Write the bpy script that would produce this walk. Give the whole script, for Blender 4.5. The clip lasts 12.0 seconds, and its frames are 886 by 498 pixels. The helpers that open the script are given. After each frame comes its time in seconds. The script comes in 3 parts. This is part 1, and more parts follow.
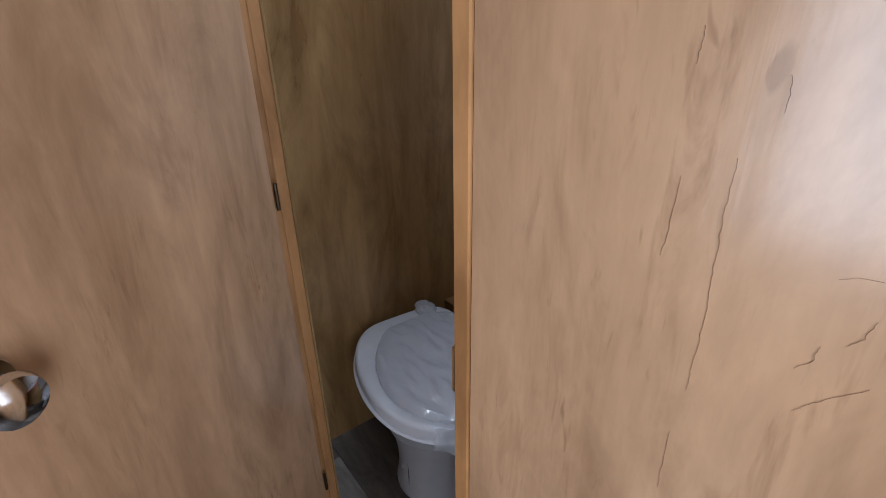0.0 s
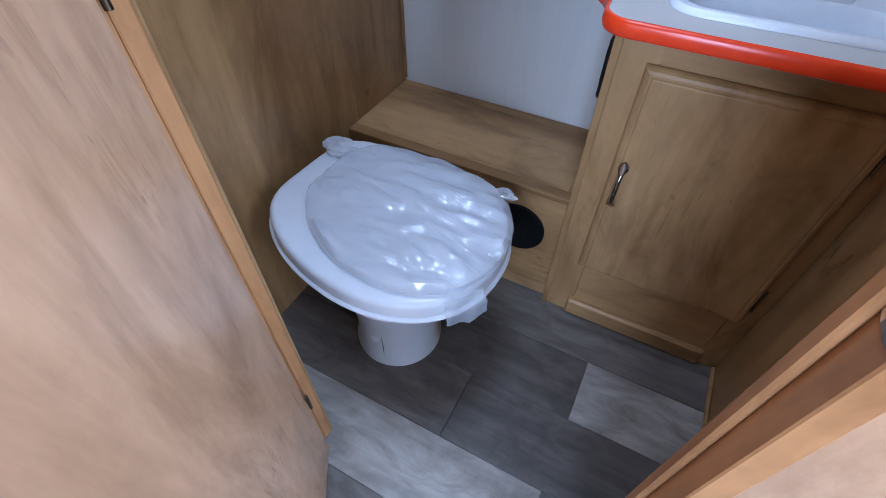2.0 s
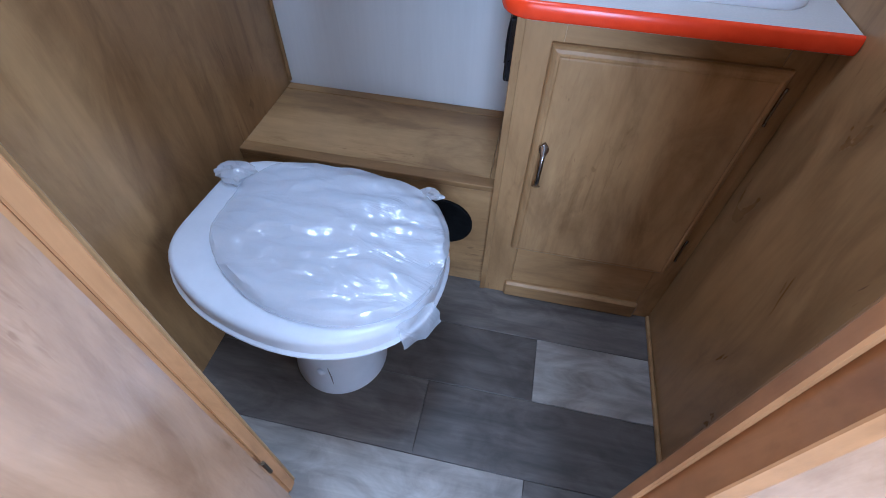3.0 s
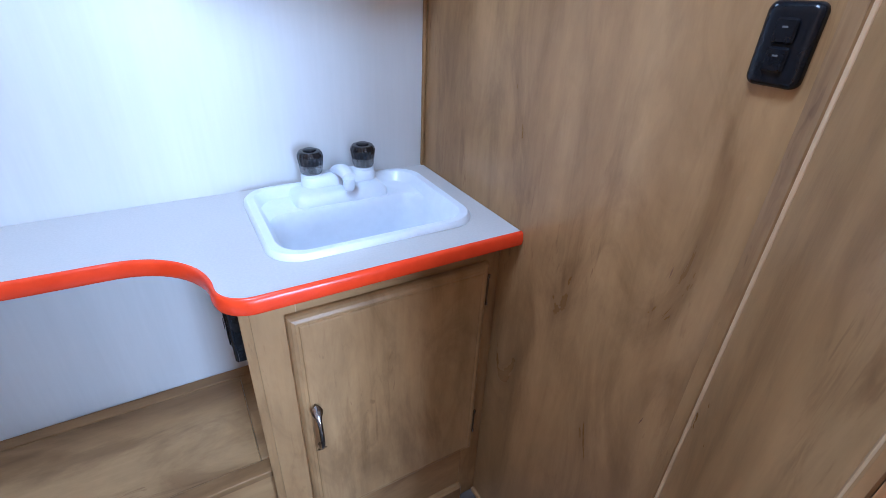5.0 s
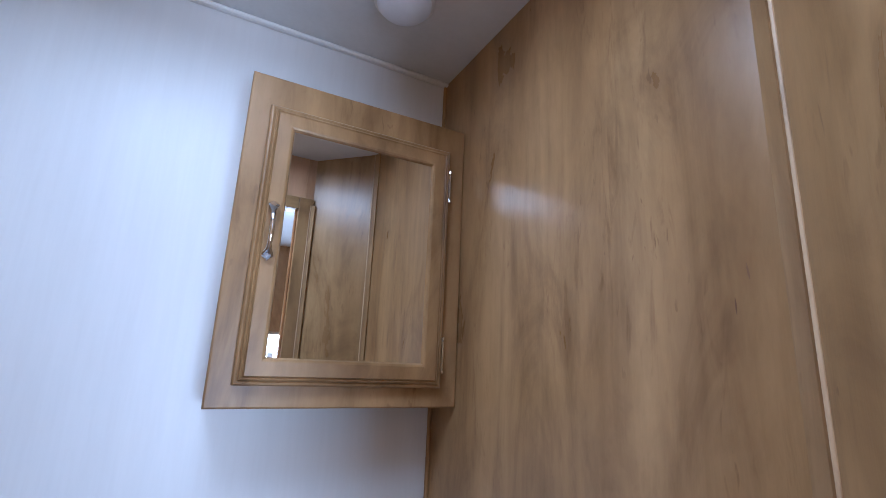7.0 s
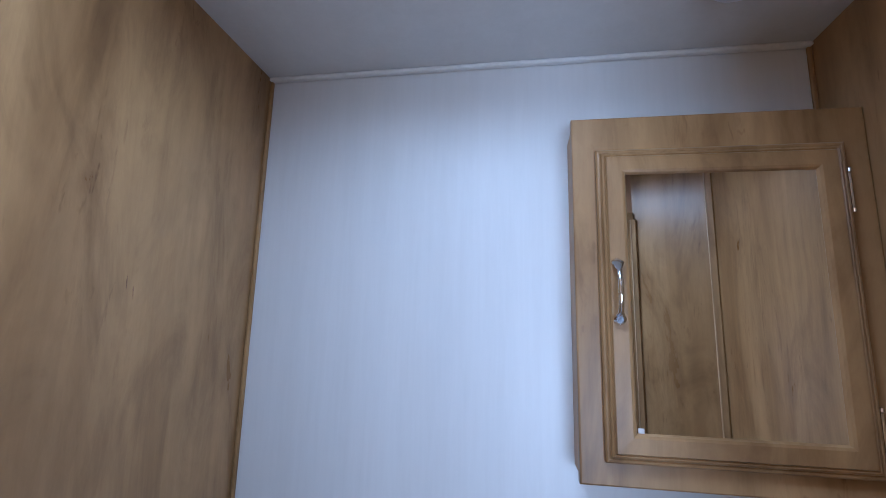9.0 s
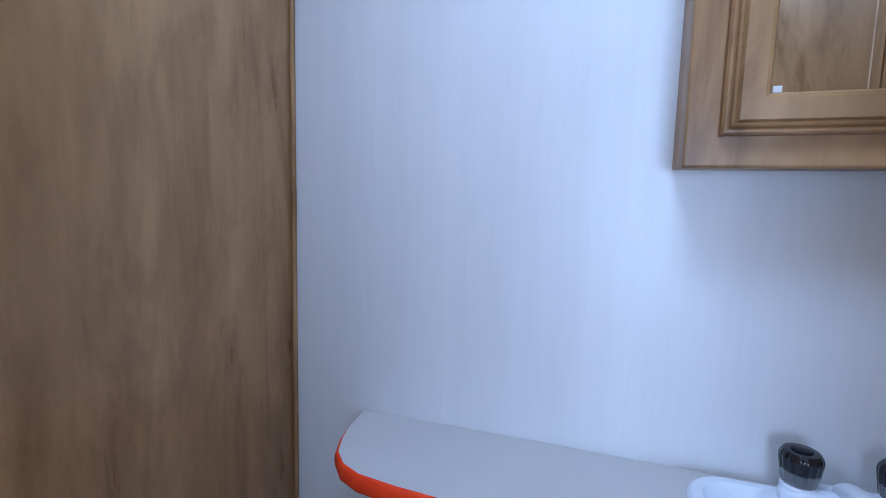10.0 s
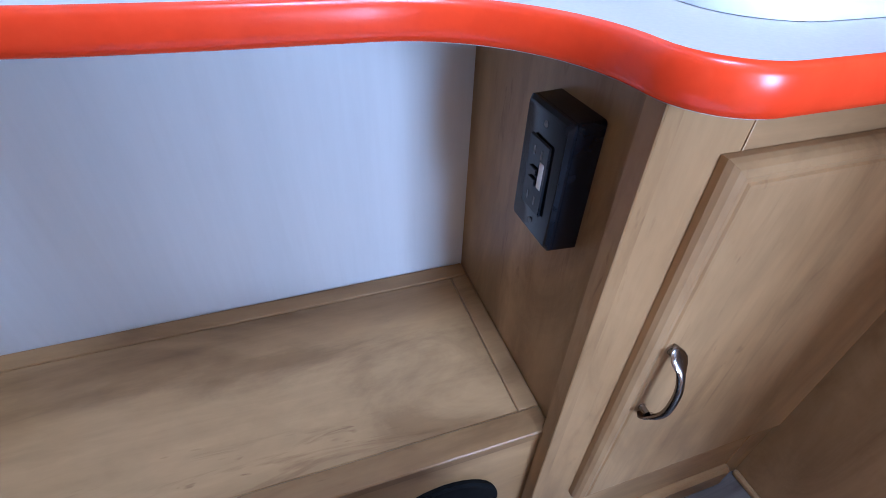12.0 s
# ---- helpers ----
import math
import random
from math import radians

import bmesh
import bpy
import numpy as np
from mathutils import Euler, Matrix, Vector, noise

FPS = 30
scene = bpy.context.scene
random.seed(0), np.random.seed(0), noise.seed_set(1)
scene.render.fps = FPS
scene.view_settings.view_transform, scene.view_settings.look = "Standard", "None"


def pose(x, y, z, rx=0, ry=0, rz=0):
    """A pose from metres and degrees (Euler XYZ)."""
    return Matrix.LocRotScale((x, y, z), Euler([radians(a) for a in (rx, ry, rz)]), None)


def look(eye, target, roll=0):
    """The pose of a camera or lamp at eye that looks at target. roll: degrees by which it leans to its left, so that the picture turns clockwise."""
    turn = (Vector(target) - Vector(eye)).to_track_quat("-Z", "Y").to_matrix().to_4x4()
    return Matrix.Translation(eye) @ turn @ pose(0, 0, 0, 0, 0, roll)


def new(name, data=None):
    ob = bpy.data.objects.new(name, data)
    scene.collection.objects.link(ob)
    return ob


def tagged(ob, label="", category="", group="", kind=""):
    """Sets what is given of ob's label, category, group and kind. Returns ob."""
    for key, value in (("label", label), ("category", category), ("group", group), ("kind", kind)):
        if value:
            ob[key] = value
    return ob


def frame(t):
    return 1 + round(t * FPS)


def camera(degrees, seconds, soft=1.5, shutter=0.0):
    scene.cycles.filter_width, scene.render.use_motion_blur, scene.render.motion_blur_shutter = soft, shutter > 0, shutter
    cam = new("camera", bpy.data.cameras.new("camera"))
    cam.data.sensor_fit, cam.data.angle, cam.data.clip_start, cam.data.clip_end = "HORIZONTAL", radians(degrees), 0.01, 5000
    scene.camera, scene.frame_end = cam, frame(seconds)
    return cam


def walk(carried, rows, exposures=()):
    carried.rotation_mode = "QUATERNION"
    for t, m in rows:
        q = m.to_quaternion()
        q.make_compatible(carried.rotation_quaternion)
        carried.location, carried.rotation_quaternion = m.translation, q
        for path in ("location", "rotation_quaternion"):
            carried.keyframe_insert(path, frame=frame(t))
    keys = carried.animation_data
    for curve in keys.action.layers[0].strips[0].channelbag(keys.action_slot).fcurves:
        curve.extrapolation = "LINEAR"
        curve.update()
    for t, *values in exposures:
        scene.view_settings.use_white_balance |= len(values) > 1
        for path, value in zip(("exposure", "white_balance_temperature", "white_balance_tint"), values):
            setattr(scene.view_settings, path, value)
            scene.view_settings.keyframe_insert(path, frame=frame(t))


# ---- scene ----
cam = camera(87.65, 12.0, soft=0.9)
walk(cam, [
    (0, pose(1.158, -1.190, 1.228, 65.60, 0, 52.75) @ pose(0, 0, 0, 0, 0, -0.99)),
    (0.2, pose(1.129, -1.183, 1.198, 66.41, 0, 57.90) @ pose(0, 0, 0, 0, 0, -0.94)),
    (0.5, pose(1.085, -1.170, 1.186, 64.53, 0, 62.26) @ pose(0, 0, 0, 0, 0, -0.64)),
    (1, pose(0.979, -1.211, 1.178, 58.29, 0, 55.37) @ pose(0, 0, 0, 0, 0, -1.03)),
    (1.2, pose(0.911, -1.164, 1.160, 54.61, 0, 53.49) @ pose(0, 0, 0, 0, 0, 0.05)),
    (1.5, pose(0.813, -1.180, 1.121, 48.98, 0, 41.81) @ pose(0, 0, 0, 0, 0, 0.05)),
    (2, pose(0.735, -1.150, 1.090, 41.77, 0, 27.55) @ pose(0, 0, 0, 0, 0, 0.41)),
    (2.5, pose(0.695, -1.132, 1.077, 39.49, 0, 18.30) @ pose(0, 0, 0, 0, 0, 1.42)),
    (4.3, pose(0.599, -0.974, 1.124, 45.96, 0, -15.25) @ pose(0, 0, 0, 0, 0, 2.57)),
    (4.5, pose(0.596, -0.965, 1.132, 48.76, 0, -20.80) @ pose(0, 0, 0, 0, 0, 2.68)),
    (5, pose(0.609, -0.923, 1.166, 60.36, 0, -30.85) @ pose(0, 0, 0, 0, 0, 2.69)),
    (5.5, pose(0.630, -0.915, 1.190, 70.18, 0, -34.41) @ pose(0, 0, 0, 0, 0, 2.61)),
    (6, pose(0.637, -0.924, 1.238, 85.86, 0, -35.24) @ pose(0, 0, 0, 0, 0, 2.37)),
    (6.5, pose(0.629, -0.936, 1.270, 95.34, 0, -33.64) @ pose(0, 0, 0, 0, 0, 2.41)),
    (7, pose(0.617, -0.947, 1.338, 103.39, 0, -27.33) @ pose(0, 0, 0, 0, 0, 2.63)),
    (7.2, pose(0.614, -0.953, 1.371, 105.92, 0, -23.69) @ pose(0, 0, 0, 0, 0, 2.65)),
    (8.8, pose(0.540, -0.909, 1.462, 105.08, 0, 6.35) @ pose(0, 0, 0, 0, 0, 2.47)),
    (9, pose(0.550, -0.889, 1.470, 100.15, 0, 9.42) @ pose(0, 0, 0, 0, 0, 1.46)),
    (9.5, pose(0.517, -0.825, 1.349, 94.31, 0, 12.16) @ pose(0, 0, 0, 0, 0, 2.04)),
    (10, pose(0.543, -0.748, 1.199, 83.83, 0, 18.01) @ pose(0, 0, 0, 0, 0, 1.45)),
    (10.5, pose(0.527, -0.681, 1.063, 72.65, 0, 18.05) @ pose(0, 0, 0, 0, 0, 1.07)),
    (11, pose(0.455, -0.652, 0.971, 59.26, 0, 7.80) @ pose(0, 0, 0, 0, 0, 1.27)),
    (11.5, pose(0.429, -0.584, 0.901, 52.96, 0, -4.78) @ pose(0, 0, 0, 0, 0, 1.97)),
    (12, pose(0.418, -0.532, 0.865, 50.70, 0, -19.82) @ pose(0, 0, 0, 0, 0, 2.06)),
], exposures=[(0, -1.15, 6150, 14), (0.5, -0.85, 6150, 14), (1.0, -0.45, 5850, 13), (1.5, -0.08, 5400, 13), (2.0, 0.2, 5000, 13), (2.5, 0.3, 4900, 13), (4.5, 0.9, 4750, 12), (5.5, 0.85, 4750, 12), (6.0, 0.65, 4800, 13), (6.5, 0.4, 4950, 14), (7.0, 0.2, 5000, 15), (8.8, -0.1, 4850, 13), (9.5, -0.05, 4850, 14), (10.0, 0.1, 4750, 14), (10.5, 0.4, 4650, 15), (11.0, 0.65, 4550, 16), (11.5, 0.85, 4600, 17), (12, 1.1, 4650, 17)])

# ---- daylight: an overcast sky outside, and fill lamps in added openings ----
world = bpy.data.worlds.new("sky")
scene.world = world
world.use_nodes = True
wn = world.node_tree.nodes
sky = wn.new("ShaderNodeTexSky")
sky.sky_type, sky.sun_disc, sky.sun_elevation, sky.sun_rotation = "NISHITA", False, radians(40), radians(120)
wn["Background"].inputs["Strength"].default_value = 0.08
world.node_tree.links.new(sky.outputs["Color"], wn["Background"].inputs["Color"])


def area_lamp(name, eye, target, wide, high, watts, colour):
    data = bpy.data.lights.new(name, "AREA")
    data.shape, data.size, data.size_y, data.energy, data.color = "RECTANGLE", wide, high, watts, colour
    ob = new(name, data)
    ob.matrix_world = look(eye, target)
    return ob


# fill lamps in added, unseen openings: two hall windows and a bathroom roof vent
DAY = (0.78, 0.89, 1.0)
area_lamp("added_window_fill", (0.93, -2.44, 1.04), (0.93, 0.0, 1.04), 0.56, 0.80, 27, DAY)
area_lamp("added_end_window_fill", (2.09, -1.36, 1.20), (0.0, -1.36, 1.20), 0.40, 0.90, 33, DAY)
# made-up vent light that lifts the side wall and angled panel
area_lamp("added_vent_fill", (0.46, -0.66, 2.060), (0.46, -0.66, 0.0), 0.36, 0.36, 8.5, DAY)


# ---- materials ----
def material(name, rough=0.5, metal=0.0, colour=(0.5, 0.5, 0.5)):
    m = bpy.data.materials.new(name)
    m.use_nodes = True
    b = m.node_tree.nodes["Principled BSDF"]
    b.inputs["Roughness"].default_value, b.inputs["Metallic"].default_value = rough, metal
    b.inputs["Base Color"].default_value = (*colour, 1)
    return m, m.node_tree, b


def coords(tree, scale, per_object=True):
    n = tree.nodes
    tc, mp = n.new("ShaderNodeTexCoord"), n.new("ShaderNodeMapping")
    mp.inputs["Scale"].default_value = scale
    tree.links.new(tc.outputs["Object"], mp.inputs["Vector"])
    if per_object:
        oi, mu = n.new("ShaderNodeObjectInfo"), n.new("ShaderNodeMath")
        mu.operation = "MULTIPLY"
        mu.inputs[1].default_value = 37.0
        tree.links.new(oi.outputs["Random"], mu.inputs[0])
        co = n.new("ShaderNodeCombineXYZ")
        for k in range(3):
            tree.links.new(mu.outputs[0], co.inputs[k])
        tree.links.new(co.outputs[0], mp.inputs["Location"])
    return mp.outputs["Vector"]


def noise_fac(tree, vec, scale, detail=4.0, rough=0.55, distort=0.0):
    t = tree.nodes.new("ShaderNodeTexNoise")
    t.inputs["Scale"].default_value, t.inputs["Detail"].default_value = scale, detail
    t.inputs["Roughness"].default_value, t.inputs["Distortion"].default_value = rough, distort
    tree.links.new(vec, t.inputs["Vector"])
    return t.outputs["Fac"]


def ramp(tree, fac, stops):
    r = tree.nodes.new("ShaderNodeValToRGB")
    els = r.color_ramp.elements
    while len(els) < len(stops):
        els.new(0.5)
    for e, (p, c) in zip(els, stops):
        e.position, e.color = p, (*c, 1) if len(c) == 3 else c
    tree.links.new(fac, r.inputs["Fac"])
    return r.outputs["Color"]


def mixed(tree, kind, fac, a, b):
    m = tree.nodes.new("ShaderNodeMix")
    m.data_type, m.blend_type = "RGBA", kind
    if isinstance(fac, float):
        m.inputs[0].default_value = fac
    else:
        tree.links.new(fac, m.inputs[0])
    for sock, v in ((m.inputs[6], a), (m.inputs[7], b)):
        if isinstance(v, tuple):
            sock.default_value = (*v, 1)
        else:
            tree.links.new(v, sock)
    return m.outputs[2]


def bumped(tree, bsdf, fac, strength, distance=0.002):
    b = tree.nodes.new("ShaderNodeBump")
    b.inputs["Strength"].default_value, b.inputs["Distance"].default_value = strength, distance
    tree.links.new(fac, b.inputs["Height"])
    tree.links.new(b.outputs["Normal"], bsdf.inputs["Normal"])


def wood(name, dark, mid, light, grain="z", rough=0.34, marks=0.55, figure=1.0, gloss=0.36):
    """Printed maple panel: broad soft figure, fine streaks and a few dark mineral marks along the grain."""
    m, tree, b = material(name, rough)
    long = {"x": 0, "y": 1, "z": 2}[grain]

    def sc(across, along):
        return tuple(along if k == long else across for k in range(3))
    broad = noise_fac(tree, coords(tree, sc(6.5, 0.55)), 1.0, 3.0, 0.5, 0.3)
    streak = noise_fac(tree, coords(tree, sc(14.0, 1.9)), 1.0, 5.0, 0.6, 1.1)
    fine = noise_fac(tree, coords(tree, sc(110.0, 9.0)), 1.0, 5.0, 0.65, 0.4)
    cloud = noise_fac(tree, coords(tree, sc(8.0, 2.8)), 1.0, 6.0, 0.62, 1.0)
    mottle = noise_fac(tree, coords(tree, sc(38.0, 17.0)), 1.0, 4.0, 0.6, 0.5)
    where = noise_fac(tree, coords(tree, sc(5.0, 2.6)), 1.0, 2.0, 0.5)
    col = ramp(tree, broad, [(0.34, dark), (0.5, mid), (0.66, light)])
    col = mixed(tree, "MULTIPLY", 0.55 * figure, col, ramp(tree, streak, [(0.32, (0.66, 0.62, 0.57)), (0.50, (0.98, 0.97, 0.96)), (0.68, (1.12, 1.12, 1.11))]))
    col = mixed(tree, "MULTIPLY", 0.9 * figure, col, ramp(tree, cloud, [(0.34, (0.66, 0.62, 0.58)), (0.50, (0.98, 0.98, 0.97)), (0.66, (1.12, 1.12, 1.11))]))
    col = mixed(tree, "MULTIPLY", 0.35, col, ramp(tree, mottle, [(0.32, (0.80, 0.77, 0.74)), (0.62, (1.06, 1.06, 1.05))]))
    col = mixed(tree, "MULTIPLY", 0.2, col, ramp(tree, fine, [(0.32, (0.78, 0.75, 0.71)), (0.62, (1.05, 1.05, 1.04))]))
    patch = ramp(tree, where, [(0.51, (0, 0, 0)), (0.62, (1, 1, 1))])
    knot = noise_fac(tree, coords(tree, sc(46.0, 7.0)), 1.0, 4.0, 0.65, 0.9)
    dark_marks = mixed(tree, "MIX", patch, (1.0, 1.0, 1.0), ramp(tree, knot, [(0.54, (1.0, 1.0, 1.0)), (0.68, (0.52, 0.43, 0.36))]))
    col = mixed(tree, "MULTIPLY", marks, col, dark_marks)
    speck = noise_fac(tree, coords(tree, sc(85.0, 22.0)), 1.0, 2.0, 0.5, 0.6)
    dots = mixed(tree, "MIX", patch, (1.0, 1.0, 1.0), ramp(tree, speck, [(0.66, (1.0, 1.0, 1.0)), (0.73, (0.42, 0.33, 0.27))]))
    col = mixed(tree, "MULTIPLY", marks, col, dots)
    b.inputs["Specular IOR Level"].default_value = gloss
    tree.links.new(col, b.inputs["Base Color"])
    rr = tree.nodes.new("ShaderNodeMapRange")
    rr.inputs["To Min"].default_value, rr.inputs["To Max"].default_value = rough - 0.07, rough + 0.12
    tree.links.new(cloud, rr.inputs["Value"])
    tree.links.new(rr.outputs[0], b.inputs["Roughness"])
    bumped(tree, b, fine, 0.12, 0.0012)
    return m


MAPLE = (0.262, 0.150, 0.061), (0.345, 0.207, 0.089), (0.408, 0.256, 0.117)
WOOD_Z = wood("maple_panel", *MAPLE, "z", 0.28, 0.55, 1.0, 0.4)
WOOD_X = wood("maple_panel_flat", *MAPLE, "x", 0.34)
WOOD_CAB = wood("maple_cabinet", *MAPLE, "z", 0.38, 0.4)
WOOD_CABX = wood("maple_cabinet_rail", *MAPLE, "x", 0.38, 0.4)
WOOD_DOOR = wood("maple_door", (0.44, 0.260, 0.148), (0.51, 0.308, 0.178), (0.56, 0.343, 0.202), "z", 0.19, 0.42, 0.75, 0.6)
GRAIN_MARK = wood("dark_grain_mark", (0.15, 0.075, 0.04), (0.19, 0.10, 0.055), (0.23, 0.125, 0.07), "z", 0.5, 0.0)
PALE_WOOD = wood("pale_edge_wood", (0.55, 0.38, 0.22), (0.60, 0.43, 0.26), (0.64, 0.47, 0.30), "z", 0.4, 0.1)
JAMB = wood("honey_jamb", (0.42, 0.205, 0.080), (0.47, 0.240, 0.100), (0.52, 0.275, 0.122), "z", 0.36, 0.12)


def wall_white():
    m, tree, b = material("white_wallboard", 0.42)
    s1 = noise_fac(tree, coords(tree, (17.0, 17.0, 0.4)), 1.0, 4.0, 0.6)
    s2 = noise_fac(tree, coords(tree, (95.0, 95.0, 7.0)), 1.0, 5.0, 0.62, 0.3)
    col = ramp(tree, s1, [(0.25, (0.61, 0.61, 0.605)), (0.7, (0.655, 0.655, 0.65))])
    col = mixed(tree, "MULTIPLY", 0.38, col, ramp(tree, s2, [(0.3, (0.91, 0.905, 0.895)), (0.65, (1, 1, 1))]))
    tree.links.new(col, b.inputs["Base Color"])
    bumped(tree, b, s2, 0.08, 0.0006)
    return m


WHITE = wall_white()


def plank_mat(name, dark, light):
    m, tree, b = material(name, 0.42)
    g = noise_fac(tree, coords(tree, (2.2, 26.0, 26.0)), 1.0, 6.0, 0.62, 0.8)
    s = noise_fac(tree, coords(tree, (5.0, 12.0, 12.0)), 1.0, 5.0, 0.6, 1.5)
    col = ramp(tree, g, [(0.28, dark), (0.72, light)])
    col = mixed(tree, "MULTIPLY", 0.9, col, ramp(tree, s, [(0.36, (0.60, 0.57, 0.55)), (0.62, (1.1, 1.08, 1.06))]))
    tree.links.new(col, b.inputs["Base Color"])
    bumped(tree, b, g, 0.2, 0.001)
    return m


PLANKS = {"dark": plank_mat("dark_plank", (0.055, 0.048, 0.043), (0.125, 0.110, 0.098)),
          "mid": plank_mat("grey_plank", (0.082, 0.072, 0.064), (0.175, 0.156, 0.140)),
          "light": plank_mat("pale_plank", (0.22, 0.205, 0.188), (0.36, 0.335, 0.305))}


def speckle(name, c1, c2, rough, scale, bump=0.05):
    m, tree, b = material(name, rough)
    f = noise_fac(tree, coords(tree, (1, 1, 1)), scale, 4.0, 0.6)
    big = noise_fac(tree, coords(tree, (1, 1, 1)), 7.0, 3.0, 0.5)
    col = ramp(tree, f, [(0.35, c1), (0.65, c2)])
    col = mixed(tree, "MULTIPLY", 0.6, col, ramp(tree, big, [(0.3, (0.93, 0.93, 0.93)), (0.7, (1, 1, 1))]))
    tree.links.new(col, b.inputs["Base Color"])
    bumped(tree, b, f, bump, 0.0006)
    return m


COUNTER = speckle("grey_laminate", (0.535, 0.52, 0.50), (0.575, 0.56, 0.54), 0.45, 260.0)
RED = speckle("red_vinyl_edge", (0.74, 0.046, 0.006), (0.80, 0.056, 0.009), 0.26, 30.0, 0.02)
SINK = speckle("white_sink_plastic", (0.74, 0.785, 0.85), (0.78, 0.825, 0.89), 0.28, 40.0, 0.02)
TOILET = speckle("white_toilet_plastic", (0.70, 0.745, 0.82), (0.74, 0.785, 0.86), 0.30, 25.0, 0.02)
BLACK = speckle("black_plastic", (0.006, 0.007, 0.010), (0.009, 0.010, 0.014), 0.20, 60.0, 0.0)
BLACK_DULL = speckle("black_void", (0.004, 0.004, 0.004), (0.007, 0.007, 0.007), 0.8, 60.0, 0.1)
for dark_mat, level in ((BLACK, 0.28), (BLACK_DULL, 0.08)):
    dark_mat.node_tree.nodes["Principled BSDF"].inputs["Specular IOR Level"].default_value = level
GREYBAR = speckle("grey_print", (0.12, 0.12, 0.125), (0.16, 0.16, 0.165), 0.5, 90.0)
PALE_LABEL = speckle("pale_label", (0.68, 0.68, 0.68), (0.76, 0.76, 0.76), 0.5, 90.0)
DOME = speckle("opal_lamp_dome", (0.74, 0.79, 0.88), (0.78, 0.83, 0.92), 0.35, 30.0, 0.02)
CAULK = speckle("white_vinyl_trim", (0.72, 0.72, 0.71), (0.78, 0.78, 0.77), 0.4, 60.0, 0.03)


def metal_mat(name, colour, rough):
    m, tree, b = material(name, rough, 1.0, colour)
    f = noise_fac(tree, coords(tree, (1, 1, 1)), 40.0, 4.0)
    r = tree.nodes.new("ShaderNodeMapRange")
    r.inputs["To Min"].default_value, r.inputs["To Max"].default_value = rough * 0.7, rough * 1.4
    tree.links.new(f, r.inputs["Value"])
    tree.links.new(r.outputs[0], b.inputs["Roughness"])
    return m


CHROME = metal_mat("polished_chrome", (0.72, 0.73, 0.75), 0.10)
PEWTER = metal_mat("antique_nickel", (0.24, 0.21, 0.19), 0.18)
BRASS = metal_mat("dark_brass_hinge", (0.12, 0.09, 0.06), 0.4)
MIRROR = metal_mat("mirror_silver", (0.86, 0.87, 0.87), 0.012)


def film_mat():
    """Clear poly film: see-through, with a sharp gloss on soft wrinkles."""
    m, tree, b = material("clear_poly_film", 0.3, 0.0, (0.80, 0.86, 0.95))
    n, out = tree.nodes, tree.nodes["Material Output"]
    clear, gloss, mix1, mix2 = n.new("ShaderNodeBsdfTransparent"), n.new("ShaderNodeBsdfGlossy"), n.new("ShaderNodeMixShader"), n.new("ShaderNodeMixShader")
    gloss.inputs["Roughness"].default_value = 0.10
    mix1.inputs[0].default_value, mix2.inputs[0].default_value = 0.38, 0.075
    f = noise_fac(tree, coords(tree, (1.0, 2.8, 1.0)), 9.0, 3.0, 0.5, 1.4)
    bumped(tree, b, f, 0.5, 0.02)
    bump = b.inputs["Normal"].links[0].from_socket
    tree.links.new(bump, gloss.inputs["Normal"])
    tree.links.new(clear.outputs[0], mix1.inputs[1])
    tree.links.new(b.outputs[0], mix1.inputs[2])
    tree.links.new(mix1.outputs[0], mix2.inputs[1])
    tree.links.new(gloss.outputs[0], mix2.inputs[2])
    tree.links.new(mix2.outputs[0], out.inputs["Surface"])
    return m


FILM = film_mat()


def smoke_mat():
    m, tree, b = material("smoked_acrylic", 0.08, 0.0, (0.014, 0.013, 0.015))
    b.inputs["Transmission Weight"].default_value = 0.12
    f = noise_fac(tree, coords(tree, (1, 1, 1)), 90.0, 2.0)
    bumped(tree, b, f, 0.05, 0.001)
    return m


SMOKE = smoke_mat()
ACRYLIC, ac_tree, ac_b = material("clear_acrylic", 0.06, 0.0, (0.50, 0.51, 0.53))
ac_b.inputs["Transmission Weight"].default_value = 0.8
bumped(ac_tree, ac_b, noise_fac(ac_tree, coords(ac_tree, (1, 1, 1)), 70.0, 2.0), 0.05, 0.001)


# ---- building helpers ----
def thing(name, at, label="", category="", group="", kind=""):
    ob = new(name)
    ob.empty_display_size = 0.05
    ob.location = at
    ob["base"] = list(at)
    return tagged(ob, label, category, group, kind)


def finish(bm, name, mat, smooth=False, origin=(0, 0, 0)):
    bmesh.ops.recalc_face_normals(bm, faces=bm.faces)
    bmesh.ops.translate(bm, verts=bm.verts, vec=-Vector(origin))
    me = bpy.data.meshes.new(name)
    bm.to_mesh(me)
    bm.free()
    me.materials.append(mat)
    if smooth:
        for p in me.polygons:
            p.use_smooth = True
        me.set_sharp_from_angle(angle=radians(38))
    return me


def part(name, bm, mat, parent, label="", smooth=False):
    """Links a bmesh given in world metres as one mesh under a thing or a part."""
    origin = Vector(parent["base"])
    ob = new(name, finish(bm, name, mat, smooth, origin))
    ob.parent = parent
    ob["base"] = list(origin)
    return tagged(ob, label)


def solid(name, bm, mat, at=(0, 0, 0), label="", category="", kind="", group="", smooth=False):
    ob = new(name, finish(bm, name, mat, smooth, at))
    ob.location = at
    ob["base"] = list(at)
    return tagged(ob, label, category, group, kind)


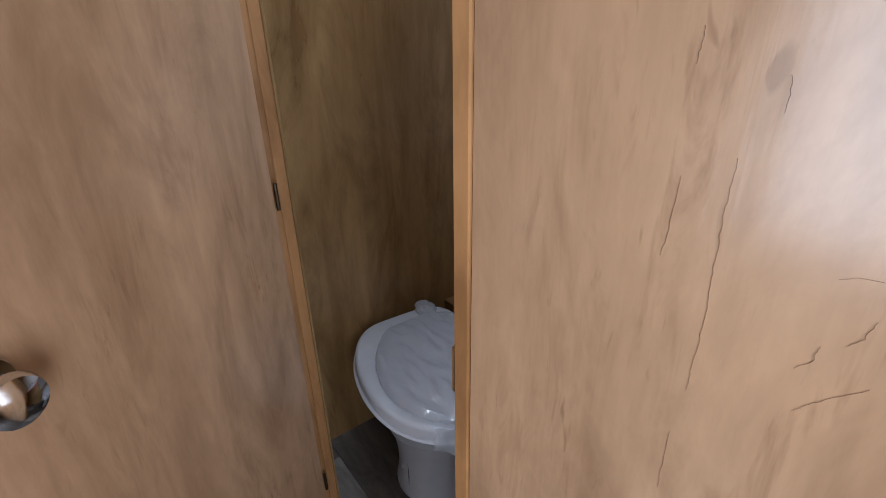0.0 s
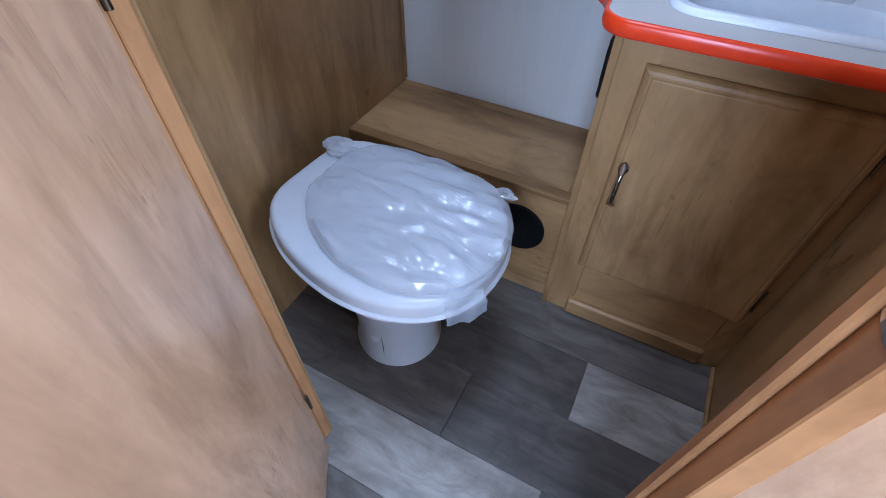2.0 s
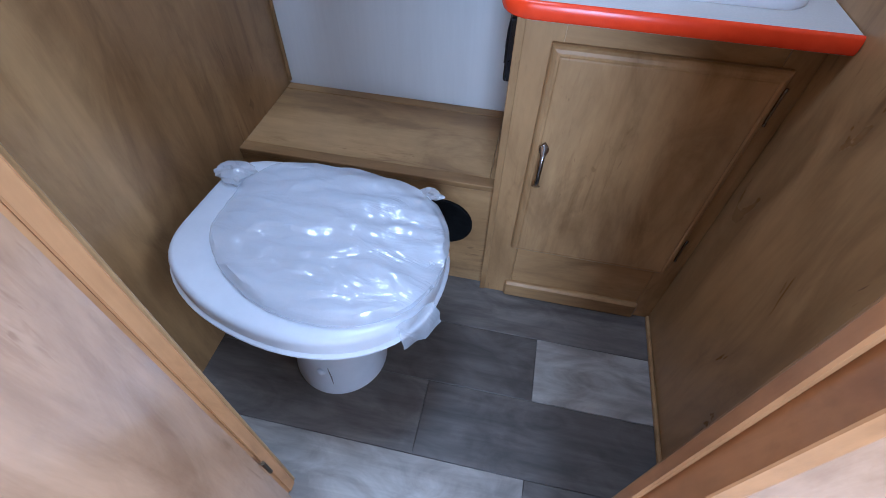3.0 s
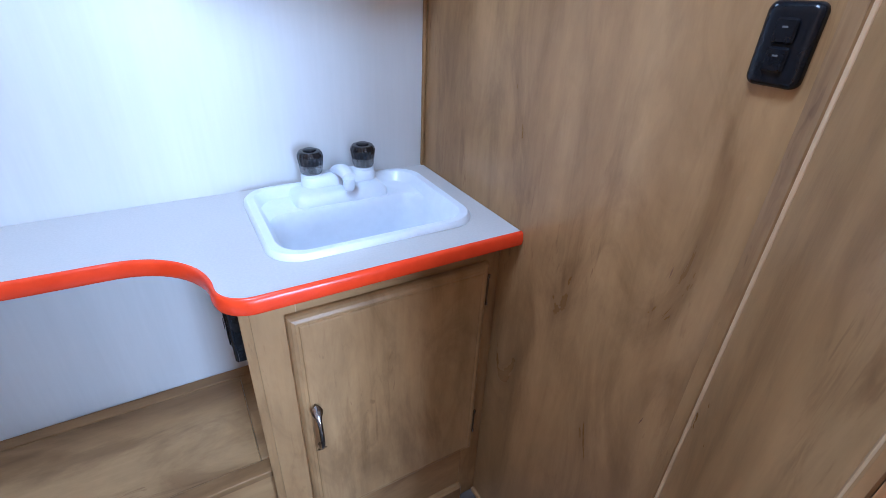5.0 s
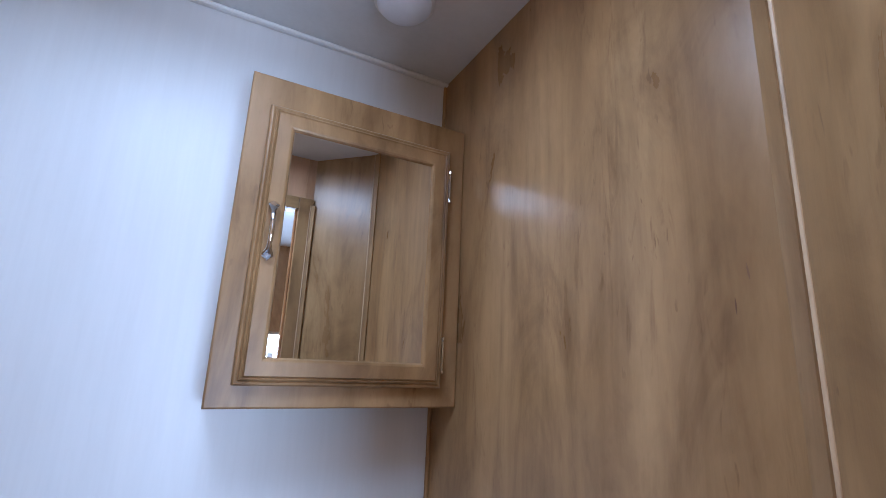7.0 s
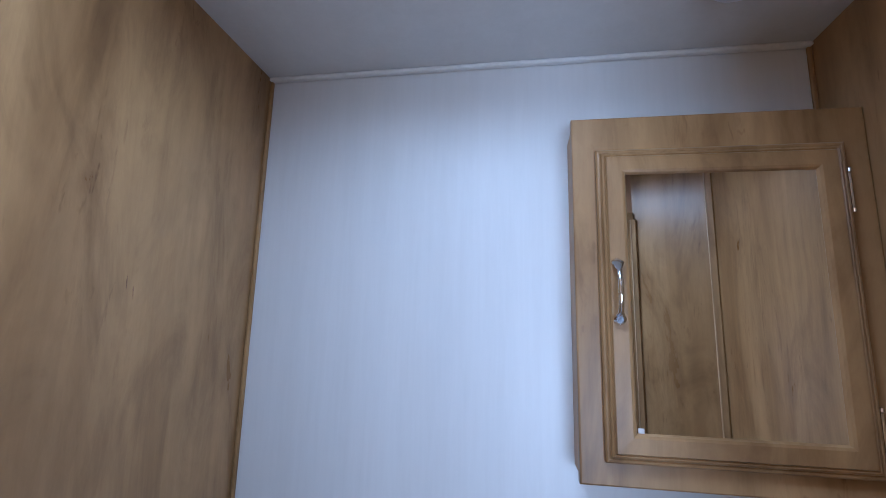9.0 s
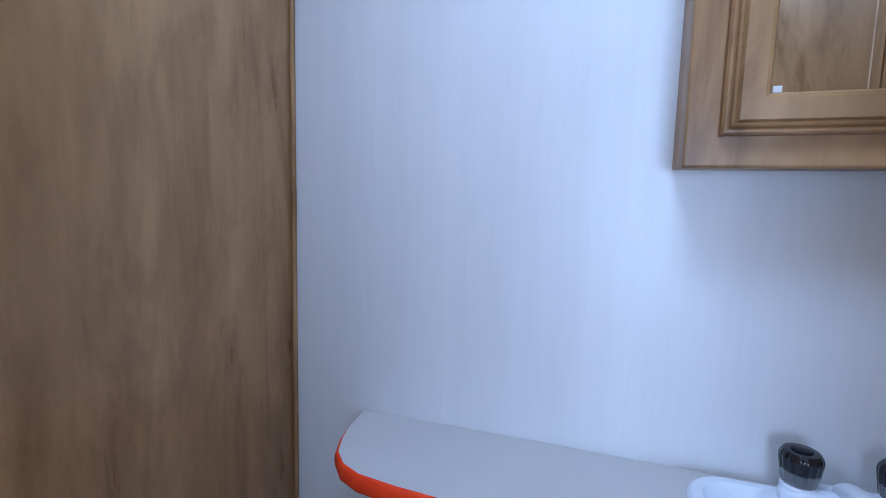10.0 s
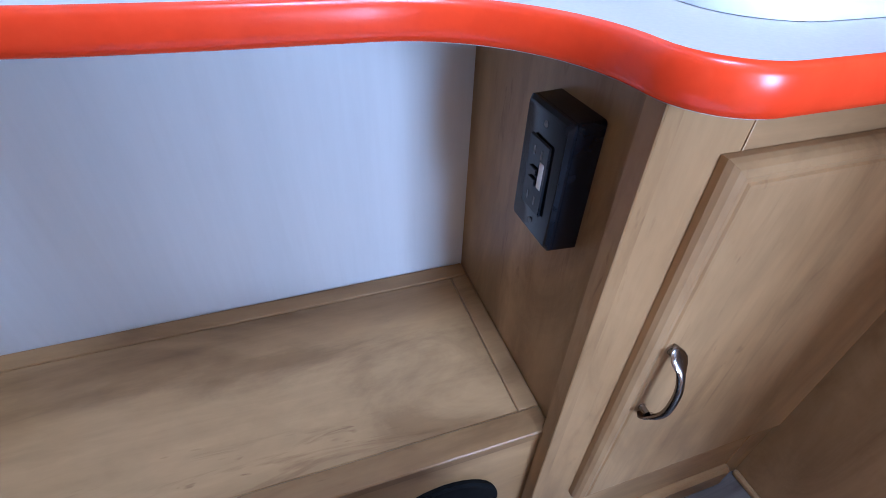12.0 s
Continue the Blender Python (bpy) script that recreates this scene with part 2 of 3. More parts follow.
def box(x0, y0, z0, x1, y1, z1, bevel=0.0, bm=None, segments=1):
    made = bmesh.new()
    r = bmesh.ops.create_cube(made, size=1.0)
    for v in r["verts"]:
        v.co = Vector(((x0 + x1) / 2 + v.co.x * (x1 - x0), (y0 + y1) / 2 + v.co.y * (y1 - y0), (z0 + z1) / 2 + v.co.z * (z1 - z0)))
    if bevel:
        bmesh.ops.bevel(made, geom=made.edges[:], offset=bevel, segments=segments, profile=0.5, affect="EDGES")
    if bm is None:
        return made
    return join(bm, made)


def join(bm, other):
    me = bpy.data.meshes.new("tmp")
    other.to_mesh(me)
    other.free()
    bm.from_mesh(me)
    bpy.data.meshes.remove(me)
    return bm


def moved(bm, m):
    bmesh.ops.transform(bm, matrix=m, verts=bm.verts)
    return bm


def prism(points, z0, z1, bevel=0.0):
    """An upright prism over a plan outline."""
    bm = bmesh.new()
    low = [bm.verts.new((x, y, z0)) for x, y in points]
    high = [bm.verts.new((x, y, z1)) for x, y in points]
    bm.faces.new(low[::-1])
    bm.faces.new(high)
    n = len(points)
    for i in range(n):
        bm.faces.new((low[i], low[(i + 1) % n], high[(i + 1) % n], high[i]))
    if bevel:
        bmesh.ops.bevel(bm, geom=bm.edges[:], offset=bevel, segments=1, affect="EDGES")
    return bm


def loft(rings, cap_low=True, cap_high=True, closed=True):
    bm = bmesh.new()
    rows = [[bm.verts.new(p) for p in ring] for ring in rings]
    n = len(rows[0])
    for a, b in zip(rows, rows[1:]):
        for i in range(n if closed else n - 1):
            bm.faces.new((a[i], a[(i + 1) % n], b[(i + 1) % n], b[i]))
    if cap_low:
        bm.faces.new(rows[0][::-1])
    if cap_high:
        bm.faces.new(rows[-1])
    return bm


def lathe(profile, centre, axis=(0, 0, 1), steps=28):
    """Turns (radius, height) pairs round an axis through centre."""
    q = Vector((0, 0, 1)).rotation_difference(Vector(axis)).to_matrix().to_4x4()
    rings = [[Vector((r * math.cos(2 * math.pi * k / steps), r * math.sin(2 * math.pi * k / steps), h)) for k in range(steps)] for r, h in profile]
    return moved(loft(rings), Matrix.Translation(centre) @ q)


def rounded_rect(x0, y0, x1, y1, r, n=6):
    pts = []
    for cx, cy, a in ((x1 - r, y1 - r, 0), (x0 + r, y1 - r, 90), (x0 + r, y0 + r, 180), (x1 - r, y0 + r, 270)):
        for k in range(n + 1):
            t = radians(a + 90 * k / n)
            pts.append((cx + r * math.cos(t), cy + r * math.sin(t)))
    return pts


def sweep(path, section, closed=False, taper=0):
    """Sweeps a section, given as (out, up) pairs, along a level path; out points to the right of travel."""
    rings = []
    n = len(path)
    for i, p in enumerate(path):
        a, b = Vector(path[i - 1] if (i or closed) else path[i]), Vector(path[(i + 1) % n] if (i < n - 1 or closed) else path[i])
        d = (b - a).normalized()
        out = Vector((d.y, -d.x, 0))
        k = min(1.0, (i + 0.3) / taper) if taper else 1.0          # thins out towards the start
        rings.append([Vector(p) + out * (o * k if o > 0 else o) + Vector((0, 0, u - 0.003 * (1 - k))) for o, u in section])
    return loft(rings)


# ---- the large structure ----
XL, XR, YB, H = 0.0, 1.095, 0.0, 2.022        # bathroom's side walls, back wall, ceiling
YH, YI = -0.958, -0.914                        # door wall: hall face, bathroom face
OX0, OX1 = 0.318, 0.871                        # door opening between the jambs
DH = 1.825                                     # top of the opening
HX0, HX1, HY = -1.0, 2.1, -2.45                # the hall
YS = -0.733                                    # where the side wall turns into the angled panel

floor = solid("floor", box(HX0 - 0.05, HY - 0.05, -0.06, HX1 + 0.05, 0.05, -0.004), PLANKS["dark"], label="grey vinyl wood-plank floor", category="floor", kind="structure")
VX0, VX1, VY0, VY1 = 0.27, 0.65, -0.85, -0.47       # opening for the added roof vent
cb = box(HX0 - 0.05, HY - 0.05, H, HX1 + 0.05, VY0, H + 0.05)
box(HX0 - 0.05, VY0, H, VX0, VY1, H + 0.05, bm=cb)
box(VX1, VY0, H, HX1 + 0.05, VY1, H + 0.05, bm=cb)
box(HX0 - 0.05, VY1, H, HX1 + 0.05, 0.05, H + 0.05, bm=cb)
ceiling = solid("ceiling", cb, WHITE, label="off-white panelled ceiling", category="ceiling", kind="structure")
solid("wall_back", box(-0.05, 0.0, -0.004, XR + 0.05, 0.04, H), WHITE, label="off-white wallboard with faint vertical streaks", category="wall", kind="structure")
solid("wall_left", box(-0.04, YI, -0.004, 0.0, 0.0, H), WOOD_Z, label="brown wood-grain panelled side wall", category="wall", kind="structure")
solid("wall_right", box(XR, YS, -0.004, XR + 0.04, 0.0, H), WOOD_Z, label="brown wood-grain panelled wall with a light switch", category="wall", kind="structure")
ax, ay = 0.921, YI
solid("wall_angled", prism([(XR, YS), (XR + 0.04, YS), (XR + 0.04, YI), (ax, ay)], -0.004, H), WOOD_Z, label="angled brown wood-grain panel beside the doorway", category="wall", kind="structure")
wd = box(HX0, YH, -0.004, OX0 - 0.022, YI, H)
solid("wall_door_side", wd, WOOD_DOOR, label="honey wood-grain hall partition", category="wall", kind="structure")
solid("wall_hall", box(OX1 + 0.022, YH, -0.004, HX1, YI, H), WOOD_DOOR, label="honey wood-grain hall partition beside the doorway", category="wall", kind="structure")
solid("wall_header", box(OX0 - 0.022, YH, DH + 0.022, OX1 + 0.022, YI, H), WOOD_DOOR, label="wood-grain panel above the doorway", category="wall", kind="structure")
solid("wall_hall_left", box(HX0 - 0.05, HY, -0.004, HX0, YI, H), WOOD_Z, kind="structure", category="wall", label="wood-grain hall end wall")
WX0, WX1, WZ0, WZ1 = 0.63, 1.23, 0.62, 1.46    # added window opposite the doorway, out of view
EY0, EY1, EZ0, EZ1 = -1.58, -1.14, 0.73, 1.67   # added window at the hall's end, out of view
hb = box(HX0 - 0.05, HY - 0.05, -0.004, WX0, HY, H)
box(WX1, HY - 0.05, -0.004, HX1 + 0.05, HY, H, bm=hb)
box(WX0, HY - 0.05, -0.004, WX1, HY, WZ0, bm=hb)
box(WX0, HY - 0.05, WZ1, WX1, HY, H, bm=hb)
solid("wall_hall_back", hb, WOOD_Z, kind="structure", category="wall", label="wood-grain hall wall with an added wide window")
he = box(HX1, HY, -0.004, HX1 + 0.05, EY0, H)
box(HX1, EY1, -0.004, HX1 + 0.05, YI, H, bm=he)
box(HX1, EY0, -0.004, HX1 + 0.05, EY1, EZ0, bm=he)
box(HX1, EY0, EZ1, HX1 + 0.05, EY1, H, bm=he)
# unseen cross wall, added to limit hall light and what the mirror catches
solid("wall_hall_side", box(1.32, -1.67, -0.004, HX1 - 0.001, -1.62, H), WOOD_Z, kind="structure", category="wall", label="added wood-grain hall cross wall, out of view")
solid("wall_hall_right", he, WOOD_Z, kind="structure", category="wall", label="wood-grain hall end wall with an added window")

# corner trims: thin battens where the panels meet
solid("corner_trim", prism([(XR - 0.004, YS + 0.012), (XR, YS + 0.012), (XR, YS - 0.001), (XR - 0.009, YS - 0.010), (XR - 0.012, YS - 0.006)], 0.0, H - 0.001), WOOD_CAB, label="thin wood-grain batten over a wall joint", category="trim", kind="structure")
solid("corner_trim_edge", box(XR - 0.0135, YS - 0.0135, 0.0, XR - 0.0095, YS - 0.0085, H - 0.001, 0.0012), PALE_WOOD, label="pale edge strip of a wall batten", category="trim", kind="structure")
solid("corner_trim_door", prism([(ax + 0.0005, YI + 0.0015), (ax + 0.010, YI + 0.010), (ax + 0.004, YI + 0.017), (ax - 0.008, YI + 0.013), (ax - 0.008, YI + 0.011), (ax + 0.0005, YI + 0.011)], 0.0, DH + 0.02), WOOD_CAB, label="thin wood-grain batten beside the doorway", category="trim", kind="structure")
solid("corner_trim_back", box(XR - 0.009, -0.008, 0.801, XR - 0.0005, -0.0005, H - 0.001, 0.002), WOOD_CAB, label="thin brown bead in the wall corner", category="trim", kind="structure")
solid("corner_trim_left", box(0.0005, -0.010, 0.375, 0.008, -0.0005, H - 0.001, 0.002), WOOD_CAB, label="thin brown bead in the wall corner", category="trim", kind="structure")
solid("ceiling_trim", box(0.001, -0.016, H - 0.010, XR - 0.001, -0.0005, H - 0.0005, 0.003), CAULK, label="narrow white bead under the ceiling", category="trim", kind="structure")
solid("baseboard", box(XR - 0.010, YS + 0.014, 0.0005, XR - 0.0005, -0.327, 0.014, 0.003), WOOD_CABX, label="narrow wood-grain shoe moulding", category="trim", kind="structure")

solid("corner_trim_door_edge", box(ax - 0.0108, YI + 0.0105, 0.0, ax - 0.0083, YI + 0.0150, DH + 0.02, 0.0008), PALE_WOOD, label="pale edge strip of a wall batten", category="trim", kind="structure")

# door jamb with its stops
jamb = thing("door_frame", ((OX0 + OX1) / 2, (YH + YI) / 2, 0), "honey-coloured wooden door frame with stops", "door frame", kind="structure")
part("jamb", box(OX0 - 0.021, YH - 0.003, 0.0005, OX0, YI + 0.002, DH, 0.0015), JAMB, jamb)
part("jamb", box(OX1, YH - 0.003, 0.0005, OX1 + 0.021, YI + 0.002, DH, 0.0015), JAMB, jamb)
part("head", box(OX0 - 0.021, YH - 0.003, DH + 0.0005, OX1 + 0.021, YI + 0.002, DH + 0.021, 0.0015), JAMB, jamb)
part("stop", box(OX0 + 0.0005, -0.934, 0.0005, OX0 + 0.0035, YI + 0.001, DH - 0.0005, 0.002), JAMB, jamb)
part("stop", box(OX1 - 0.008, -0.930, 0.0005, OX1 - 0.0005, YI + 0.001, DH - 0.0005, 0.002), JAMB, jamb)
part("casing", box(OX1 + 0.001, YI + 0.0025, 0.0005, ax - 0.0005, YI + 0.0105, DH + 0.045, 0.0015), WOOD_CAB, jamb, "dark wood-grain casing")
part("casing", box(OX0 - 0.050, YI + 0.0025, 0.0005, OX0 + 0.0015, YI + 0.0075, DH + 0.045, 0.0015), WOOD_CAB, jamb, "dark wood-grain casing")
part("casing", box(OX0 + 0.002, YI + 0.0025, DH + 0.001, OX1 + 0.0005, YI + 0.0105, DH + 0.045, 0.0015), WOOD_CABX, jamb, "dark wood-grain casing")
sp = moved(prism(rounded_rect(-0.018, -0.034, 0.018, 0.034, 0.012), 0.0, 0.0015), pose(OX1 - 0.0005, YH + 0.014, 0.930, 0, -90, 0) @ pose(0, 0, 0, 0, 0, 90))
strike = part("strike_plate", sp, CHROME, jamb, "chrome strike plate")
part("strike_hole", box(OX1 - 0.0028, YH + 0.012, 0.921, OX1 - 0.0021, YH + 0.019, 0.937), BLACK_DULL, strike)

# fine splits and dark grain marks in the hall panel's face
hall_panel = bpy.data.objects["wall_hall"]
random.seed(11)
for line, wide in (([(1.075, 1.177), (1.075, 1.163), (1.075, 1.149), (1.076, 1.129), (1.077, 1.114), (1.078, 1.096), (1.078, 1.08), (1.078, 1.061), (1.078, 1.045)], 0.0009), ([(1.075, 1.011), (1.075, 0.994), (1.076, 0.965)], 0.0007), ([(1.049, 1.232), (1.049, 1.224), (1.048, 1.216)], 0.0009), ([(1.051, 1.164), (1.051, 1.143), (1.049, 1.119)], 0.0008), ([(1.087, 1.213), (1.088, 1.205), (1.088, 1.198)], 0.001), ([(1.134, 1.107), (1.138, 1.113), (1.14, 1.122)], 0.0011), ([(1.12, 1.087), (1.125, 1.094), (1.126, 1.102)], 0.001), ([(1.125, 1.065), (1.131, 1.074), (1.14, 1.085), (1.146, 1.092)], 0.001), ([(1.124, 1.135), (1.129, 1.138), (1.137, 1.139)], 0.0008)):
    rows = []
    for (xa, za), (xb, zb) in zip(line, line[1:]):
        for k in range(6):
            u = k / 6
            rows.append((xa + (xb - xa) * u + random.uniform(-0.0005, 0.0005), za + (zb - za) * u))
    rows.append(line[-1])
    n = len(rows) - 1
    rings = []
    for k, (x, z) in enumerate(rows):
        w = 0.16 * wide * (0.25 + 0.75 * math.sin(math.pi * k / n)) * random.uniform(0.5, 1.2)
        rings.append([Vector((x - w, YH - 0.0002, z - w * 0.4)), Vector((x, YH - 0.0003, z)), Vector((x + w, YH - 0.0002, z + w * 0.4)), Vector((x, YH + 0.001, z))])
    part("split", loft(rings), GRAIN_MARK, hall_panel, "fine dark split in the grain")

# short dark nicks in the bathroom's side panels
for panel_name, face_x, spots in (("wall_right", XR, [(-0.653, 0.875), (-0.679, 0.64), (-0.688, 1.437), (-0.672, 1.403)]), ("wall_left", XL, [(-0.314, 1.528), (-0.3, 1.515)])):
    for y, z in spots:
        lean = random.uniform(-0.004, 0.004)
        rings = []
        for k in range(7):
            u, w = k / 6, 0.0009 * math.sin(math.pi * (k + 0.4) / 6.8) * random.uniform(0.6, 1.2)
            c = Vector((face_x, y + lean * u, z - 0.009 + 0.018 * u))
            rings.append([c + Vector((0, -w, 0)), c + Vector((-0.0003 if face_x else 0.0003, 0, 0)), c + Vector((0, w, 0)), c + Vector((0.001 if face_x else -0.001, 0, 0))])
        part("nick", loft(rings), GRAIN_MARK, bpy.data.objects[panel_name], "short dark nick")

# the hall windows: unseen, added to house the fill lamps
GLASS, gt, gb = material("window_glass", 0.02, 0.0, (0.95, 0.97, 0.98))
gb.inputs["Transmission Weight"].default_value = 1.0


def make_window(name, at, turn, wide, high, label):
    """A white-framed window, its outer face looking to -y before it is turned."""
    w = thing(name, at, label, "window", kind="structure")
    m = Matrix.Translation(at) @ pose(0, 0, 0, 0, 0, turn)
    h = wide / 2
    for a in ((-h, 0.0, h, 0.03), (-h, high - 0.03, h, high), (-h, 0.031, -h + 0.03, high - 0.031), (h - 0.03, 0.031, h, high - 0.031)):
        part("window_frame", moved(box(a[0], -0.045, a[1], a[2], -0.03, a[3], 0.002), m), CAULK, w)
    glass = part("pane", moved(box(-h + 0.03, -0.040, 0.03, h - 0.03, -0.036, high - 0.03), m), GLASS, w)
    glass.visible_shadow = False


make_window("added_window_1", ((WX0 + WX1) / 2, HY, WZ0), 0, WX1 - WX0, WZ1 - WZ0, "added wide hall window with a white frame, out of view")
make_window("added_window_2", (HX1, (EY0 + EY1) / 2, EZ0), 90, EY1 - EY0, EZ1 - EZ0, "added white-framed window at the end of the hall, out of view")


# added, unseen roof vent for the fill lamp: square shaft, white garnish ring, milky lid
added_hatch = thing("added_roof_vent", ((VX0 + VX1) / 2, (VY0 + VY1) / 2, H), "added white framed roof vent with a milky lid, out of view", "roof vent", kind="structure")
for a in ((VX0 - 0.02, VY0 - 0.02, VX1 + 0.02, VY0 + 0.004), (VX0 - 0.02, VY1 - 0.004, VX1 + 0.02, VY1 + 0.02), (VX0 - 0.02, VY0 + 0.0045, VX0 + 0.004, VY1 - 0.0045), (VX1 - 0.004, VY0 + 0.0045, VX1 + 0.02, VY1 - 0.0045)):
    part("garnish", box(a[0], a[1], H - 0.008, a[2], a[3], H - 0.0005, 0.002), CAULK, added_hatch)
for a in ((VX0 - 0.01, VY0 - 0.01, VX1 + 0.01, VY0), (VX0 - 0.01, VY1, VX1 + 0.01, VY1 + 0.01), (VX0 - 0.01, VY0 + 0.0005, VX0, VY1 - 0.0005), (VX1, VY0 + 0.0005, VX1 + 0.01, VY1 - 0.0005)):
    part("shaft", box(a[0], a[1], H + 0.051, a[2], a[3], H + 0.12), CAULK, added_hatch)
part("lid", box(VX0 - 0.012, VY0 - 0.012, H + 0.121, VX1 + 0.012, VY1 + 0.012, H + 0.126, 0.002), DOME, added_hatch, "milky plastic lid of the added vent")


# ---- bathroom things ----
# hinged door, open towards the hall
DOOR_A = -56.0


def make_door():
    hinge = Vector((OX0 + 0.003, YH + 0.006, 0))
    d = thing("door_1", hinge, "wood-grain bathroom door standing open to the hall", "door", kind="structure")
    m = Matrix.Translation(hinge) @ pose(0, 0, 0, 0, 0, DOOR_A)
    wide, front, back = 0.530, 0.020, -0.010
    part("leaf", moved(box(0.010, back, 0.012, wide, front, DH - 0.004, 0.0015), m), WOOD_DOOR, d)
    for z in (0.22, 0.95, 1.62):
        h = lathe([(0.0036, 0), (0.0036, 0.05)], (0.006, front + 0.003, z), steps=10)
        part("hinge", moved(h, m), BRASS, d, "dark brass hinge knuckle", smooth=True)
    for side, s in ((1, 1), (-1, -1)):
        y0 = front if side > 0 else back
        k = lathe([(0.0, -0.0005), (0.032, 0.0), (0.033, 0.004), (0.030, 0.010), (0.014, 0.013), (0.011, 0.030), (0.013, 0.034), (0.024, 0.042), (0.0275, 0.054), (0.025, 0.064), (0.014, 0.070), (0.0, 0.071)],
                  (wide - 0.052, y0, 0.930), (0, s, 0), 32)
        knob = part("knob", moved(k, m), CHROME, d, "shiny chrome round knob", smooth=True)
        if side > 0:
            pin = lathe([(0.004, 0.0), (0.004, 0.012), (0.003, 0.013)], (wide - 0.075, y0 + 0.008, 0.924), (0, 1, 0), 12)
            part("lock_pin", moved(pin, m), CHROME, knob, smooth=True)
    return d


make_door()

# boxed ledge along the back wall
LZ, LY, CX = 0.367, -0.304, 0.630
ledge = thing("ledge_box", (0.31, -0.145, 0), "low wood-grain boxed ledge against the white wall", "ledge")
part("front_panel", box(0.001, LY, 0.0005, CX + 0.011, LY + 0.015, LZ - 0.016), WOOD_X, ledge)
part("top_frame", box(0.001, LY - 0.004, LZ - 0.0155, CX + 0.011, LY + 0.028, LZ, 0.0015), WOOD_X, ledge)
part("top_frame", box(0.001, -0.030, LZ - 0.0155, CX + 0.011, -0.001, LZ, 0.0015), WOOD_X, ledge)
part("top_frame", box(CX - 0.016, LY + 0.0285, LZ - 0.0155, CX + 0.011, -0.0305, LZ, 0.0015), WOOD_CABX, ledge)
part("lid", box(0.001, LY + 0.0288, LZ - 0.0155, CX - 0.0166, -0.0306, LZ - 0.0015, 0.001), WOOD_X, ledge, "lift-off lid panel with visible seams")
hole = lathe([(0.001, -0.002), (0.074, -0.002), (0.075, 0.003), (0.071, 0.005), (0.066, 0.004), (0.063, 0.0025), (0.001, 0.0025)], (0.512, LY - 0.0021, 0.228), (0, -1, 0), 36)
vent = solid("vent_ring", hole, BLACK_DULL, (0.512, LY - 0.0021, 0.228), "round black vent opening in the ledge front", "vent", smooth=True)


def slab_door(x0, z0, x1, z1, y_back, y_front, edge):
    """A door slab with a wide routed edge, facing -y."""
    prof = [(0.0, y_back), (0.0, y_front + 0.012), (edge * 0.10, y_front + 0.0075), (edge * 0.28, y_front + 0.0038), (edge * 0.55, y_front + 0.0014), (edge * 0.78, y_front + 0.0022), (edge * 0.86, y_front + 0.0004), (edge, y_front)]
    rings = []
    for inset, y in prof:
        rings.append([Vector(p) for p in ((x0 + inset, y, z0 + inset), (x1 - inset, y, z0 + inset), (x1 - inset, y, z1 - inset), (x0 + inset, y, z1 - inset))])
    return loft(rings)


def pull_handle(x, y, z0, z1, parent, mat, label, turn=0.0):
    """A bow pull with two spoon-shaped ends, standing off a face that looks to -y."""
    n, rings = 28, []
    for i in range(n + 1):
        t = i / n
        z = z0 + (z1 - z0) * t
        e = abs(2 * t - 1)
        out = 0.024 * (1 - e ** 2.6) + 0.003
        spoon = math.exp(-((e - 0.84) / 0.13) ** 2)
        w = 0.0042 + 0.0056 * spoon
        if e > 0.93:
            w *= max(0.25, math.sqrt(max(0.0, 1 - ((e - 0.93) / 0.075) ** 2)))
        th = 0.0038 - 0.0012 * spoon
        rings.append([Vector((x + w * math.cos(a), y - out + th * math.sin(a), z)) for a in [2 * math.pi * k / 12 for k in range(12)]])
    bm = loft(rings)
    for z in (z0 + 0.010, z1 - 0.010):
        join(bm, lathe([(0.004, 0.0), (0.0035, 0.010)], (x, y, z), (0, -1, 0), 10))
    return part("handle", bm, mat, parent, label, smooth=True)


def small_hinge(x, y, z, parent, tall=0.050, mat=BRASS, proud=0.004, label="small dark brass hinge"):
    bm = box(x - 0.0025, y - proud, z - tall / 2, x + 0.003, y, z + tall / 2, 0.001)
    for dz in (-tall / 2 - 0.004, tall / 2 + 0.004):
        join(bm, lathe([(0.0, -0.004), (0.0028, -0.003), (0.0028, 0.003), (0.0, 0.004)], (x + 0.0005, y - proud, z + dz), steps=10))
    return part("hinge", bm, mat, parent, label, smooth=False)


# vanity cabinet
FY = -0.325
vanity = thing("vanity_cabinet", ((CX + XR) / 2, FY / 2, 0), "brown wood-grain vanity cabinet with one door", "cabinet")
part("side_panel", box(CX + 0.012, FY + 0.0205, 0.0005, CX + 0.024, -0.001, 0.7725), WOOD_CAB, vanity)
part("stile", box(CX, FY, 0.0005, CX + 0.078, FY + 0.020, 0.7725, 0.001), WOOD_CAB, vanity)
part("stile", box(1.044, FY, 0.0005, XR - 0.0005, FY + 0.020, 0.7725, 0.001), WOOD_CAB, vanity)
part("top_rail", box(CX + 0.0785, FY + 0.0004, 0.690, 1.0435, FY + 0.020, 0.7725, 0.001), WOOD_CABX, vanity)
part("bottom_rail", box(CX + 0.0785, FY + 0.0004, 0.060, 1.0435, FY + 0.020, 0.235, 0.001), WOOD_CABX, vanity)
part("toe_strip", box(CX + 0.064, FY - 0.012, 0.0005, 1.050, FY + 0.018, 0.059, 0.006), WOOD_CABX, vanity, "rounded toe strip")
part("corner_bead", box(CX - 0.003, FY - 0.003, 0.0005, CX + 0.012, FY - 0.0002, 0.7725, 0.001), WOOD_CAB, vanity)
vdoor = part("door", slab_door(0.690, 0.205, 1.062, 0.722, FY - 0.0005, FY - 0.019, 0.020), WOOD_CAB, vanity)
